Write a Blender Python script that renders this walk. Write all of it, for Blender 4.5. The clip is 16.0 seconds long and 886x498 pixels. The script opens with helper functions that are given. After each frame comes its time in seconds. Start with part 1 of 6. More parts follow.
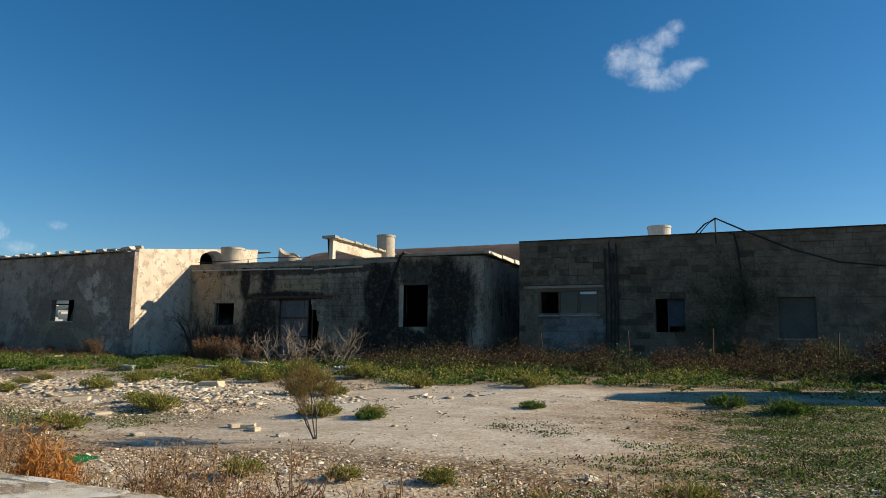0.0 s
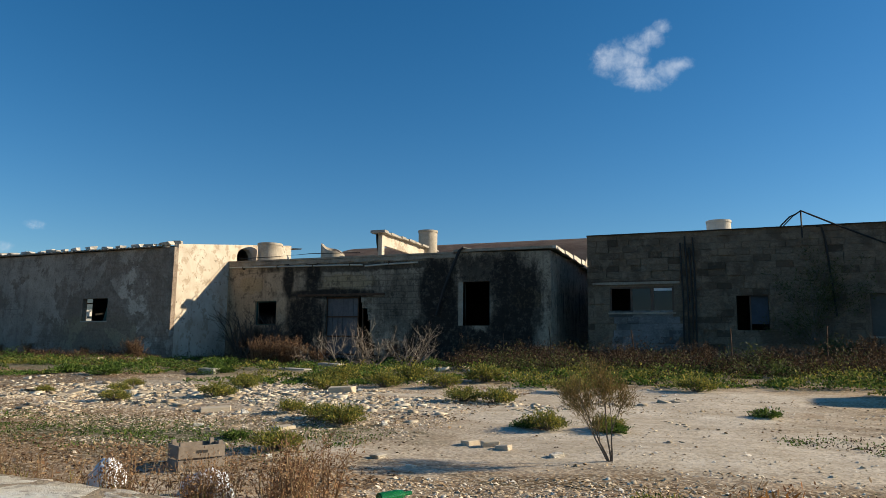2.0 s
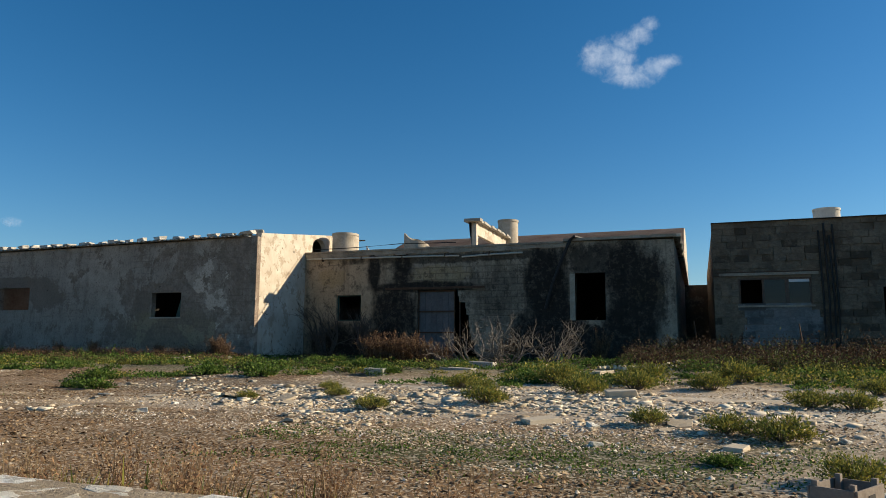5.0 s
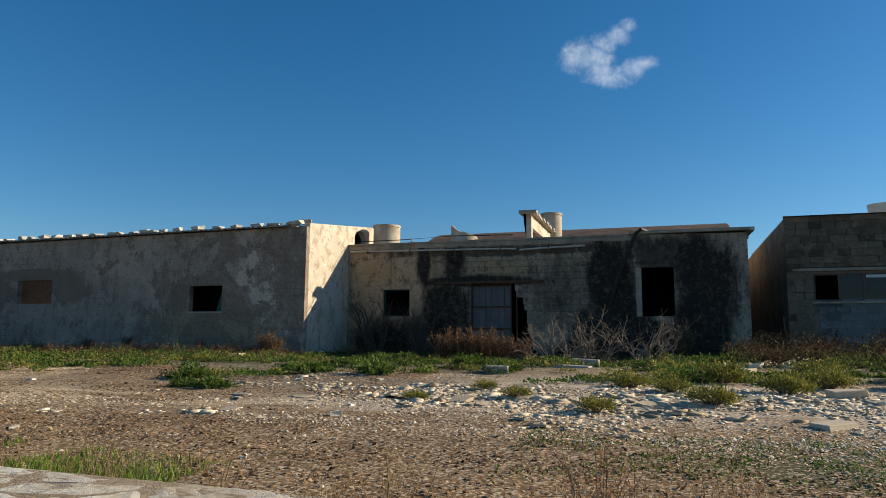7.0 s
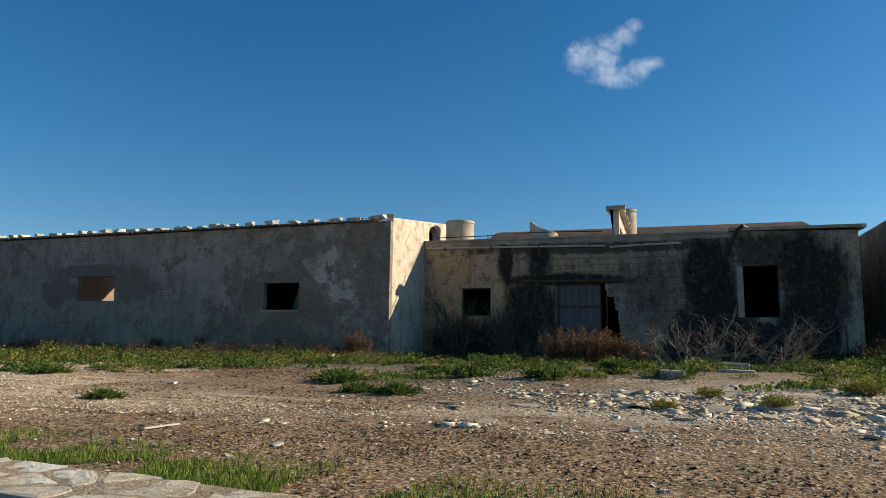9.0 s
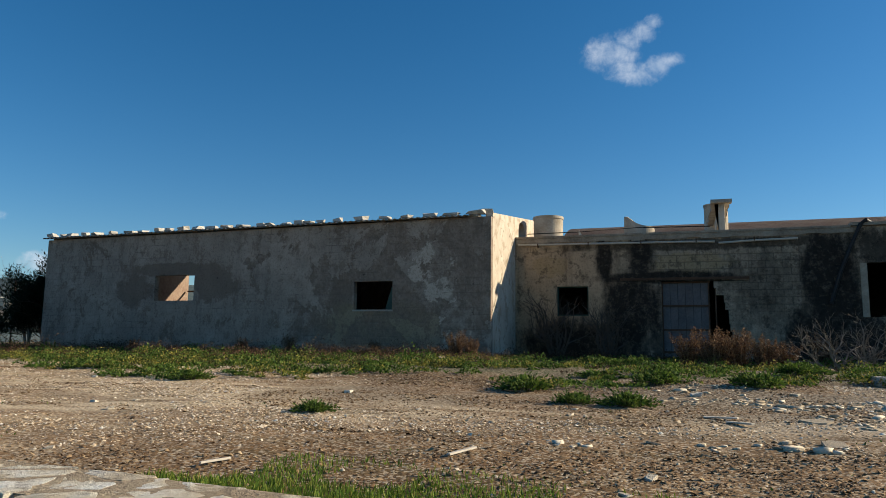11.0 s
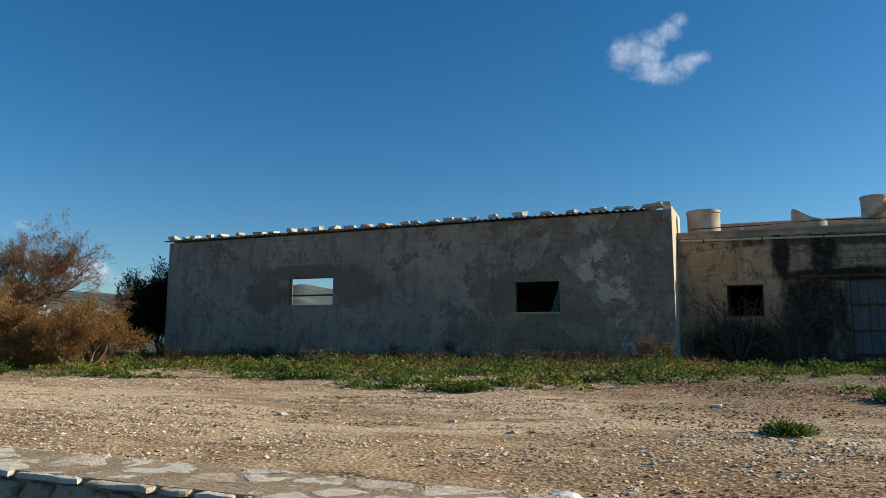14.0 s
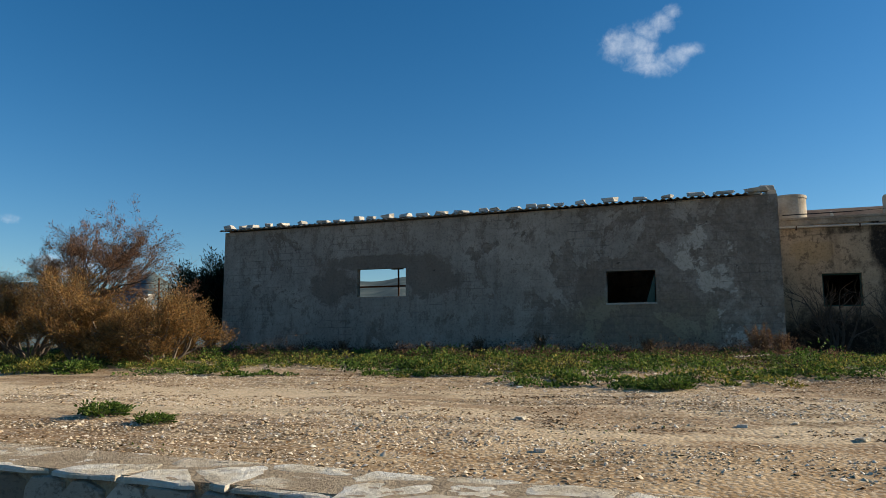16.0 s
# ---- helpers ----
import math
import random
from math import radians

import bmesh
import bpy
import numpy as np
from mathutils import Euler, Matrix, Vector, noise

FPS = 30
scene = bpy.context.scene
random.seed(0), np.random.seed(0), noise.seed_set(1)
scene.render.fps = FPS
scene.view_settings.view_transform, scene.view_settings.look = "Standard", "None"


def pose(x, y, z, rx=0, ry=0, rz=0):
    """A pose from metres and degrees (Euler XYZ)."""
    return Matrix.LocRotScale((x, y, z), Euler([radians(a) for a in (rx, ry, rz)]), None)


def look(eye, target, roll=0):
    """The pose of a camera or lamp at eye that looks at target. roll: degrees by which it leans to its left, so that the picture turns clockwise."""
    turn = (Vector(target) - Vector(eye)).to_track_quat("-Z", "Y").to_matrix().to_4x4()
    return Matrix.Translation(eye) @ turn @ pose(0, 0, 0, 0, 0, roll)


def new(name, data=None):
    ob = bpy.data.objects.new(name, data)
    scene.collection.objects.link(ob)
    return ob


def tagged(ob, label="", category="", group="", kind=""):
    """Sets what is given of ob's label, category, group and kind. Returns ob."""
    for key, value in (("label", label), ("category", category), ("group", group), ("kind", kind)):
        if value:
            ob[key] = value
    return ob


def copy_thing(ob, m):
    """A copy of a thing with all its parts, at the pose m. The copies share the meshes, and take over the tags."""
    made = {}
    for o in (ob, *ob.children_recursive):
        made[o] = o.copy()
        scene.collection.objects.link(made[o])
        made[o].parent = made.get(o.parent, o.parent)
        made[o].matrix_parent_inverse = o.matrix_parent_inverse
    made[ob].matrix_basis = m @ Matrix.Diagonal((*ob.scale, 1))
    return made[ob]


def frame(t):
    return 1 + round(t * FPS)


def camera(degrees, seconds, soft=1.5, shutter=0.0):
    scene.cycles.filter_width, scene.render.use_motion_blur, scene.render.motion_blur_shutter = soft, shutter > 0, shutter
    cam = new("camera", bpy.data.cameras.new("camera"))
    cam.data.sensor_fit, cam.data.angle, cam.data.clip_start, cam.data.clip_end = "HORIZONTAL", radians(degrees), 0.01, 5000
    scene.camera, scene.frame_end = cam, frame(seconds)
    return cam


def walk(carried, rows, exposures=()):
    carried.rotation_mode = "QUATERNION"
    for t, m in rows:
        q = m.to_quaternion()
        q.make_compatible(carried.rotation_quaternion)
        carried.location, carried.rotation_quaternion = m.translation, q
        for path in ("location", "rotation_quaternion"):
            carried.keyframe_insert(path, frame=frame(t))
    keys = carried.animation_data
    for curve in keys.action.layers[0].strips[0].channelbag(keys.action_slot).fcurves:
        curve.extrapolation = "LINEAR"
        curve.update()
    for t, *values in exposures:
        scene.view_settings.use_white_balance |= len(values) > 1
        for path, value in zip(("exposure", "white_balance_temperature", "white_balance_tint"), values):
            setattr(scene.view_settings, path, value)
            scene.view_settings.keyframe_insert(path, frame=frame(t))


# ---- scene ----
cam = camera(64.4, 16.0, soft=0.68)
METRES, EYE, TILT, LEAN, TURN = 22.0, 1.5, 0.0, 0.0, 22.8
ROWS = [
    (0.0, 0.0, 0.0, 0.0, -0.12, 8.13, -0.83),
    (0.5, -0.0296, 0.0143, -0.0002, -0.53, 8.14, -0.71),
    (1.0, -0.0591, 0.0284, -0.0003, -1.01, 8.13, -0.64),
    (1.5, -0.0885, 0.0418, -0.0004, -1.41, 8.15, -0.59),
    (2.0, -0.1176, 0.056, -0.0004, -1.54, 8.09, -0.59),
    (2.5, -0.1469, 0.0703, -0.0005, -1.77, 8.05, -0.51),
    (3.0, -0.1766, 0.0844, -0.0004, -1.94, 7.63, -0.52),
    (3.5, -0.2061, 0.0988, -0.0004, -2.23, 7.87, -0.45),
    (4.0, -0.2354, 0.1129, -0.0006, -2.44, 7.82, -0.4),
    (6.5, -0.3765, 0.1838, -0.0052, -4.52, 8.02, -0.3),
    (7.0, -0.4054, 0.1971, -0.0053, -5.15, 7.78, -0.44),
    (7.5, -0.4342, 0.2109, -0.0054, -5.36, 7.78, -0.66),
    (8.0, -0.4625, 0.2247, -0.0054, -5.31, 7.68, -0.76),
    (8.5, -0.4906, 0.2384, -0.0055, -5.26, 7.77, -0.77),
    (11.0, -0.6217, 0.3048, -0.0033, -4.07, 7.67, -0.72),
    (11.5, -0.6508, 0.3172, -0.0034, -3.4, 7.6, -0.79),
    (12.0, -0.6795, 0.3293, -0.0035, -2.94, 7.59, -0.72),
    (12.5, -0.7081, 0.3412, -0.0037, -2.48, 7.6, -0.65),
    (13.0, -0.7368, 0.3536, -0.0036, -2.14, 7.59, -0.55),
    (13.5, -0.7652, 0.3653, -0.0036, -2.19, 7.61, -0.35),
    (14.0, -0.7935, 0.3775, -0.0035, -2.38, 7.98, -0.21),
    (14.5, -0.8213, 0.3901, -0.0036, -2.68, 7.81, -0.12),
    (15.0, -0.8489, 0.4027, -0.0033, -3.03, 7.72, 0.02),
    (15.5, -0.8761, 0.4153, -0.0032, -3.38, 7.43, 0.13),
    (16.0, -0.9035, 0.4275, -0.003, -3.21, 7.4, 0.15),
]
walk(cam, [(t, pose(0, 0, EYE, TILT, LEAN, TURN) @ pose(METRES * x, METRES * y, METRES * z, 90 + pitch, roll, yaw)) for t, x, y, z, yaw, pitch, roll in ROWS], exposures=[(0.0, 0.45), (16.0, 0.45)])

# ---- light ----
SUN_EL, SUN_AZ = radians(22.0), radians(64.4)
world = bpy.data.worlds.new("World")
scene.world = world
world.use_nodes = True
wt = world.node_tree
sky = wt.nodes.new("ShaderNodeTexSky")
sky.sky_type, sky.sun_disc = "NISHITA", False
sky.sun_elevation, sky.sun_rotation = SUN_EL, SUN_AZ
sky.altitude, sky.air_density, sky.dust_density, sky.ozone_density = 200, 1.0, 0.3, 4.0
bg = wt.nodes["Background"]
bg.inputs[1].default_value = 0.081
hs = wt.nodes.new("ShaderNodeHueSaturation")
hs.inputs["Saturation"].default_value = 1.27
hs.inputs["Hue"].default_value = 0.497
wt.links.new(sky.outputs[0], hs.inputs["Color"])
wt.links.new(hs.outputs[0], bg.inputs[0])
sun_data = bpy.data.lights.new("sun", "SUN")
sun_data.energy, sun_data.angle, sun_data.color = 5.0, radians(0.5), (1.0, 0.86, 0.64)
sun = new("sun", sun_data)
sun.matrix_world = look((40, 19.2, 18), (0, 0, 0))


# ---- material tools ----
class Mat:
    """A small builder of node materials in object space."""

    def __init__(self, name, rough=0.9, metal=0.0, spec=0.3):
        self.m = bpy.data.materials.new(name)
        self.m.use_nodes = True
        self.t = self.m.node_tree
        self.b = self.t.nodes["Principled BSDF"]
        self.b.inputs["Roughness"].default_value = rough
        self.b.inputs["Metallic"].default_value = metal
        self.b.inputs["Specular IOR Level"].default_value = spec
        self.pos = self.t.nodes.new("ShaderNodeTexCoord").outputs["Object"]

    def put(self, socket, v):
        if isinstance(v, bpy.types.NodeSocket):
            self.t.links.new(v, socket)
        elif isinstance(v, tuple) and len(v) == 3 and socket.type == "RGBA":
            socket.default_value = (*v, 1)
        else:
            socket.default_value = v

    def rand(self):
        return self.t.nodes.new("ShaderNodeObjectInfo").outputs["Random"]

    def island(self):
        return self.t.nodes.new("ShaderNodeNewGeometry").outputs["Random Per Island"]

    def math(self, op, a, b=0.5, c=0.5):
        n = self.t.nodes.new("ShaderNodeMath")
        n.operation = op
        for s, v in zip(n.inputs, (a, b, c)):
            self.put(s, v)
        return n.outputs[0]

    def scale(self, sx, sy, sz, off=None):
        n = self.t.nodes.new("ShaderNodeMapping")
        n.inputs["Scale"].default_value = (sx, sy, sz)
        self.put(n.inputs["Vector"], self.pos)
        if off is not None:
            c = self.t.nodes.new("ShaderNodeCombineXYZ")
            for s in c.inputs:
                self.put(s, self.math("MULTIPLY", off, 37.0))
            self.put(n.inputs["Location"], c.outputs[0])
        return n.outputs[0]

    def noise(self, scale, detail=4.0, rough=0.55, vec=None, warp=0.0):
        n = self.t.nodes.new("ShaderNodeTexNoise")
        self.put(n.inputs["Vector"], vec or self.pos)
        n.inputs["Scale"].default_value, n.inputs["Detail"].default_value = scale, detail
        n.inputs["Roughness"].default_value, n.inputs["Distortion"].default_value = rough, warp
        return n.outputs["Fac"]

    def cells(self, scale, feature="F1", out="Distance", vec=None):
        n = self.t.nodes.new("ShaderNodeTexVoronoi")
        n.feature = feature
        n.inputs["Scale"].default_value = scale
        self.put(n.inputs["Vector"], vec or self.pos)
        return n.outputs[out]

    def ramp(self, fac, *stops):
        n = self.t.nodes.new("ShaderNodeValToRGB")
        e = n.color_ramp.elements
        while len(e) < len(stops):
            e.new(0.5)
        for el, (p, c) in zip(e, stops):
            el.position, el.color = p, ((c, c, c, 1) if isinstance(c, (int, float)) else (*c, 1))
        self.put(n.inputs[0], fac)
        return n.outputs[0]

    def step(self, v, lo, hi):
        n = self.t.nodes.new("ShaderNodeMapRange")
        n.interpolation_type = "SMOOTHSTEP"
        self.put(n.inputs["Value"], v)
        n.inputs["From Min"].default_value, n.inputs["From Max"].default_value = lo, hi
        return n.outputs[0]

    def mix(self, fac, a, b, how="MIX"):
        n = self.t.nodes.new("ShaderNodeMix")
        n.data_type, n.blend_type = "RGBA", how
        self.put(n.inputs["Factor"], fac)
        self.put(n.inputs[6], a)
        self.put(n.inputs[7], b)
        return n.outputs[2]

    def axis(self, i):
        n = self.t.nodes.new("ShaderNodeSeparateXYZ")
        self.put(n.inputs[0], self.pos)
        return n.outputs[i]

    def blob(self, x, z, rx, rz, ragged=0.8, soft=0.3, axis=0):
        """A ragged patch on an upright face, 1 inside and 0 outside."""
        dx = self.math("DIVIDE", self.math("SUBTRACT", self.axis(axis), x), rx)
        dz = self.math("DIVIDE", self.math("SUBTRACT", self.axis(2), z), rz)
        d = self.math("ADD", self.math("POWER", self.math("ABSOLUTE", dx), 2.0), self.math("POWER", self.math("ABSOLUTE", dz), 2.0))
        d = self.math("ADD", d, self.math("MULTIPLY", self.math("SUBTRACT", self.noise(1.9, 9, 0.72, warp=0.6), 0.5), 5.2 * ragged))
        return self.math("SUBTRACT", 1.0, self.step(d, 1.0 - soft, 1.0 + soft))

    def smoke(self, x, z, rx, rz, ragged=1.0, soft=0.5):
        """A sooty patch drawn out upwards and downwards, with a speckled rim."""
        dx = self.math("DIVIDE", self.math("SUBTRACT", self.axis(0), x), rx)
        dz = self.math("DIVIDE", self.math("SUBTRACT", self.axis(2), z), rz)
        d = self.math("ADD", self.math("MULTIPLY", dx, dx), self.math("MULTIPLY", dz, dz))
        n = self.math("ADD", self.math("MULTIPLY", self.noise(2.6, 9, 0.7, self.scale(1.0, 1.0, 0.28)), 0.7), self.math("MULTIPLY", self.noise(8.0, 7, 0.75), 0.3))
        d = self.math("ADD", d, self.math("MULTIPLY", self.math("SUBTRACT", n, 0.5), 6.0 * ragged))
        return self.math("SUBTRACT", 1.0, self.step(d, 1.0 - soft, 1.0 + soft))

    def both(self, *masks):
        v = masks[0]
        for m in masks[1:]:
            v = self.math("MAXIMUM", v, m)
        return v

    def done(self, color, height=None, strength=0.4, dist=0.02, rough=None):
        self.put(self.b.inputs["Base Color"], color)
        if rough is not None:
            self.put(self.b.inputs["Roughness"], rough)
        if height is not None:
            n = self.t.nodes.new("ShaderNodeBump")
            n.inputs["Strength"].default_value, n.inputs["Distance"].default_value = strength, dist
            self.put(n.inputs["Height"], height)
            self.put(self.b.inputs["Normal"], n.outputs[0])
        return self.m


def simple(name, a, b, scale=6.0, rough=0.9, metal=0.0, bump=0.3, dist=0.01, vary=True):
    """Two-scale mottled surface between two colours, varied from object to object."""
    k = Mat(name, rough, metal)
    v = k.scale(1, 1, 1, k.rand()) if vary else None
    f = k.math("ADD", k.math("MULTIPLY", k.noise(scale, 5, 0.6, v), 0.65), k.math("MULTIPLY", k.noise(scale * 7, 4, 0.6, v), 0.35))
    c = k.ramp(f, (0.32, a), (0.68, b))
    return k.done(c, k.noise(scale * 9, 4, 0.65, v), bump, dist)


def foliage(name, *cols, dry=0.0):
    k = Mat(name, 0.75, 0, 0.2)
    c = k.ramp(k.math("FRACT", k.math("ADD", k.island(), k.math("MULTIPLY", k.rand(), 0.35))), *[(i / max(1, len(cols) - 1), c) for i, c in enumerate(cols)])
    c = k.mix(k.step(k.noise(0.9, 3), 0.35, 0.7), c, tuple(v * 0.6 for v in cols[0]), "MIX") if dry else c
    k.b.inputs["Transmission Weight"].default_value = 0.0
    tr = k.t.nodes.new("ShaderNodeBsdfTranslucent")
    ms = k.t.nodes.new("ShaderNodeMixShader")
    ms.inputs[0].default_value = 0.3
    k.put(tr.inputs[0], c)
    m = k.done(c)
    out = [n for n in k.t.nodes if n.type == "OUTPUT_MATERIAL"][0]
    k.t.links.new(k.b.outputs[0], ms.inputs[1])
    k.t.links.new(tr.outputs[0], ms.inputs[2])
    k.t.links.new(ms.outputs[0], out.inputs[0])
    return m


# ---- materials ----
def make_left_plaster():
    k = Mat("weathered_grey_plaster", 0.92)
    big, mid, fine = k.noise(0.55, 5, 0.6, warp=0.6), k.noise(2.3, 7, 0.68), k.noise(28, 4, 0.7)
    streak = k.noise(1.0, 6, 0.65, k.scale(2.6, 2.6, 0.22))
    base = k.ramp(mid, (0.3, (0.29, 0.235, 0.185)), (0.7, (0.43, 0.35, 0.275)))
    base = k.mix(k.math("MULTIPLY", k.step(big, 0.48, 0.66), 0.4), base, (0.57, 0.46, 0.36))
    base = k.mix(k.math("MULTIPLY", k.step(streak, 0.48, 0.72), 0.5), base, (0.2, 0.165, 0.135))
    east = k.step(k.axis(0), -29, -21)
    brown = k.ramp(k.noise(9, 6, 0.65), (0.3, (0.15, 0.108, 0.078)), (0.7, (0.29, 0.212, 0.155)))
    shed = k.step(k.math("ADD", k.noise(0.85, 11, 0.68, warp=0.4), k.math("MULTIPLY", east, 0.14)), 0.585, 0.6)
    shed = k.math("MULTIPLY", shed, k.ramp(k.noise(4, 7, 0.7), (0.35, 0.4), (0.6, 0.9)))
    patch = k.both(k.blob(-30.2, 3.62, 1.9, 0.22, 0.5), k.blob(-31.7, 3.0, 0.6, 0.6, 0.8), k.blob(-28.7, 3.15, 0.8, 0.5, 0.8), k.blob(-24.4, 2.75, 0.35, 0.5, 0.5))
    base = k.mix(k.math("MULTIPLY", patch, 0.75), base, (0.19, 0.135, 0.096))
    base = k.mix(k.math("MULTIPLY", k.blob(-23.1, 1.85, 2.1, 0.7, 0.4, 0.6), 0.6), base, (0.3, 0.232, 0.118))
    bare = k.both(k.blob(-21.6, 3.3, 0.75, 0.9, 0.55, 0.05), k.blob(-20.9, 1.9, 0.5, 0.8, 0.6, 0.05))
    base = k.mix(k.math("MULTIPLY", bare, 0.85), base, (0.6, 0.5, 0.4))
    base = k.mix(shed, base, brown)
    scuff = k.math("MULTIPLY", k.step(k.noise(3.4, 10, 0.78, k.scale(1, 1, 0.6)), 0.53, 0.57), 0.6)
    base = k.mix(scuff, base, (0.2, 0.148, 0.108))
    pits = k.math("MULTIPLY", k.step(k.noise(5.5, 3, 0.5), 0.71, 0.73), 0.8)
    base = k.mix(pits, base, (0.057, 0.041, 0.031))
    joints = k.t.nodes.new("ShaderNodeTexBrick")
    mp = k.t.nodes.new("ShaderNodeMapping")
    mp.inputs["Rotation"].default_value = (radians(90), 0, 0)
    k.put(mp.inputs["Vector"], k.pos)
    k.put(joints.inputs["Vector"], mp.outputs[0])
    joints.inputs["Scale"].default_value = 1.0
    joints.inputs["Brick Width"].default_value, joints.inputs["Row Height"].default_value = 0.45, 0.2
    joints.inputs["Mortar Size"].default_value, joints.inputs["Mortar Smooth"].default_value = 0.012, 0.5
    show = k.both(k.step(k.noise(0.7, 5, 0.65), 0.52, 0.6), k.math("MULTIPLY", k.blob(-33.6, 3.8, 1.4, 0.5, 0.4), 0.6), k.math("MULTIPLY", shed, 0.8))
    jl = k.math("MULTIPLY", joints.outputs["Fac"], k.math("MULTIPLY", show, k.ramp(k.noise(3, 4), (0.4, 0.15), (0.6, 0.6))))
    base = k.mix(jl, base, (0.14, 0.11, 0.086))
    h = k.math("SUBTRACT", k.math("ADD", k.math("MULTIPLY", fine, 0.25), k.math("MULTIPLY", mid, 0.4)), k.math("ADD", k.math("MULTIPLY", shed, 0.6), jl))
    grain = k.step(k.noise(17, 8, 0.8), 0.48, 0.62)
    base = k.mix(k.math("MULTIPLY", grain, 0.42), base, (0.1, 0.08, 0.065))
    return k.done(k.mix(k.math("MULTIPLY", fine, 0.12), base, (0.176, 0.14, 0.113)), h, 0.7, 0.03)


def make_cream_plaster():
    k = Mat("cream_plaster", 0.9)
    mid, fine = k.noise(1.6, 7, 0.65, warp=0.4), k.noise(30, 4, 0.7)
    base = k.ramp(mid, (0.3, (0.45, 0.375, 0.285)), (0.5, (0.56, 0.485, 0.385)), (0.72, (0.66, 0.6, 0.505)))
    flake = k.step(k.noise(2.3, 10, 0.74), 0.53, 0.56)
    base = k.mix(k.math("MULTIPLY", flake, 0.8), base, (0.4, 0.31, 0.22))
    hole = k.step(k.noise(5.5, 4, 0.5), 0.67, 0.69)
    base = k.mix(hole, base, (0.2, 0.16, 0.12))
    h = k.math("SUBTRACT", k.math("MULTIPLY", fine, 0.3), k.math("ADD", k.math("MULTIPLY", flake, 0.4), hole))
    return k.done(base, h, 0.6, 0.025)


def make_mid_plaster():
    k = Mat("sooty_plaster", 0.92)
    big, mid, fine = k.noise(0.8, 5, 0.6), k.noise(3.0, 7, 0.66, warp=0.3), k.noise(32, 4, 0.7)
    base = k.ramp(mid, (0.3, (0.25, 0.195, 0.135)), (0.7, (0.48, 0.385, 0.28)))
    warm = k.math("SUBTRACT", 1.0, k.step(k.axis(0), -17.6, -15.6))
    base = k.mix(k.math("MULTIPLY", warm, 0.5), base, (0.562, 0.396, 0.239))
    base = k.mix(k.math("MULTIPLY", k.both(k.blob(-15.0, 3.75, 1.0, 0.32), k.blob(-18.9, 3.75, 0.5, 0.3, 0.9), k.blob(-8.5, 3.1, 0.5, 0.35)), 0.5), base, (0.405, 0.282, 0.132))
    joints = k.t.nodes.new("ShaderNodeTexBrick")
    mp = k.t.nodes.new("ShaderNodeMapping")
    mp.inputs["Rotation"].default_value = (radians(90), 0, 0)
    k.put(mp.inputs["Vector"], k.pos)
    k.put(joints.inputs["Vector"], mp.outputs[0])
    joints.inputs["Scale"].default_value = 1.0
    joints.inputs["Brick Width"].default_value, joints.inputs["Row Height"].default_value = 0.42, 0.2
    joints.inputs["Mortar Size"].default_value, joints.inputs["Mortar Smooth"].default_value = 0.016, 0.4
    show = k.both(k.blob(-12.7, 3.4, 1.1, 1.0, 0.4), k.blob(-15.0, 3.75, 1.3, 0.4, 0.5), k.step(k.noise(0.6, 4), 0.56, 0.64))
    jl = k.math("MULTIPLY", joints.outputs["Fac"], k.math("MULTIPLY", show, 0.5))
    base = k.mix(jl, base, (0.112, 0.089, 0.062))
    scuff = k.math("MULTIPLY", k.step(k.noise(2.8, 10, 0.75), 0.53, 0.6), 0.65)
    base = k.mix(scuff, base, (0.085, 0.062, 0.041))
    drip = k.math("MULTIPLY", k.step(k.noise(1.0, 5, 0.65, k.scale(3.5, 3.5, 0.2)), 0.52, 0.72), 0.45)
    base = k.mix(drip, base, (0.112, 0.084, 0.058))
    grain = k.step(k.noise(15, 8, 0.8), 0.47, 0.62)
    base = k.mix(k.math("MULTIPLY", grain, 0.45), base, (0.07, 0.06, 0.046))
    soot = k.both(
        k.smoke(-11.5, 3.25, 0.72, 1.35, 0.55), k.smoke(-11.45, 1.8, 1.25, 1.1, 0.5), k.smoke(-8.95, 3.4, 0.9, 1.3, 0.6), k.smoke(-9.05, 1.9, 0.85, 1.4, 0.45),
        k.math("MULTIPLY", k.smoke(-8.35, 3.1, 0.6, 1.0, 1.2), 0.85), k.math("MULTIPLY", k.smoke(-10.2, 4.1, 1.0, 0.5, 1.0), 0.85), k.smoke(-10.15, 1.85, 0.6, 0.3, 1.0), k.smoke(-10.8, 1.3, 2.4, 0.5, 0.5), k.math("MULTIPLY", k.smoke(-17.5, 1.5, 2.4, 0.6, 0.7), 0.8),
        k.smoke(-16.3, 3.9, 0.4, 0.8, 0.6, 0.7), k.smoke(-17.35, 3.95, 0.26, 0.75, 0.6, 0.7), k.smoke(-15.7, 3.38, 2.0, 0.2, 0.4), k.smoke(-16.6, 2.4, 0.85, 1.3, 0.8, 0.7),
        k.math("MULTIPLY", k.smoke(-13.0, 2.9, 1.0, 1.2, 1.2, 0.8), 0.6), k.smoke(-18.6, 1.4, 1.4, 0.8, 0.8, 0.7), k.math("MULTIPLY", k.smoke(-14.6, 4.3, 4.0, 0.16, 0.8), 0.8))
    soot = k.math("MULTIPLY", soot, k.ramp(k.noise(7, 9, 0.78), (0.34, 0.72), (0.5, 1.0)))
    base = k.mix(k.math("MULTIPLY", soot, 0.95), base, (0.009, 0.008, 0.007))
    h = k.math("SUBTRACT", k.math("ADD", k.math("MULTIPLY", fine, 0.4), k.math("MULTIPLY", mid, 0.6)), jl)
    return k.done(base, h, 0.8, 0.03)


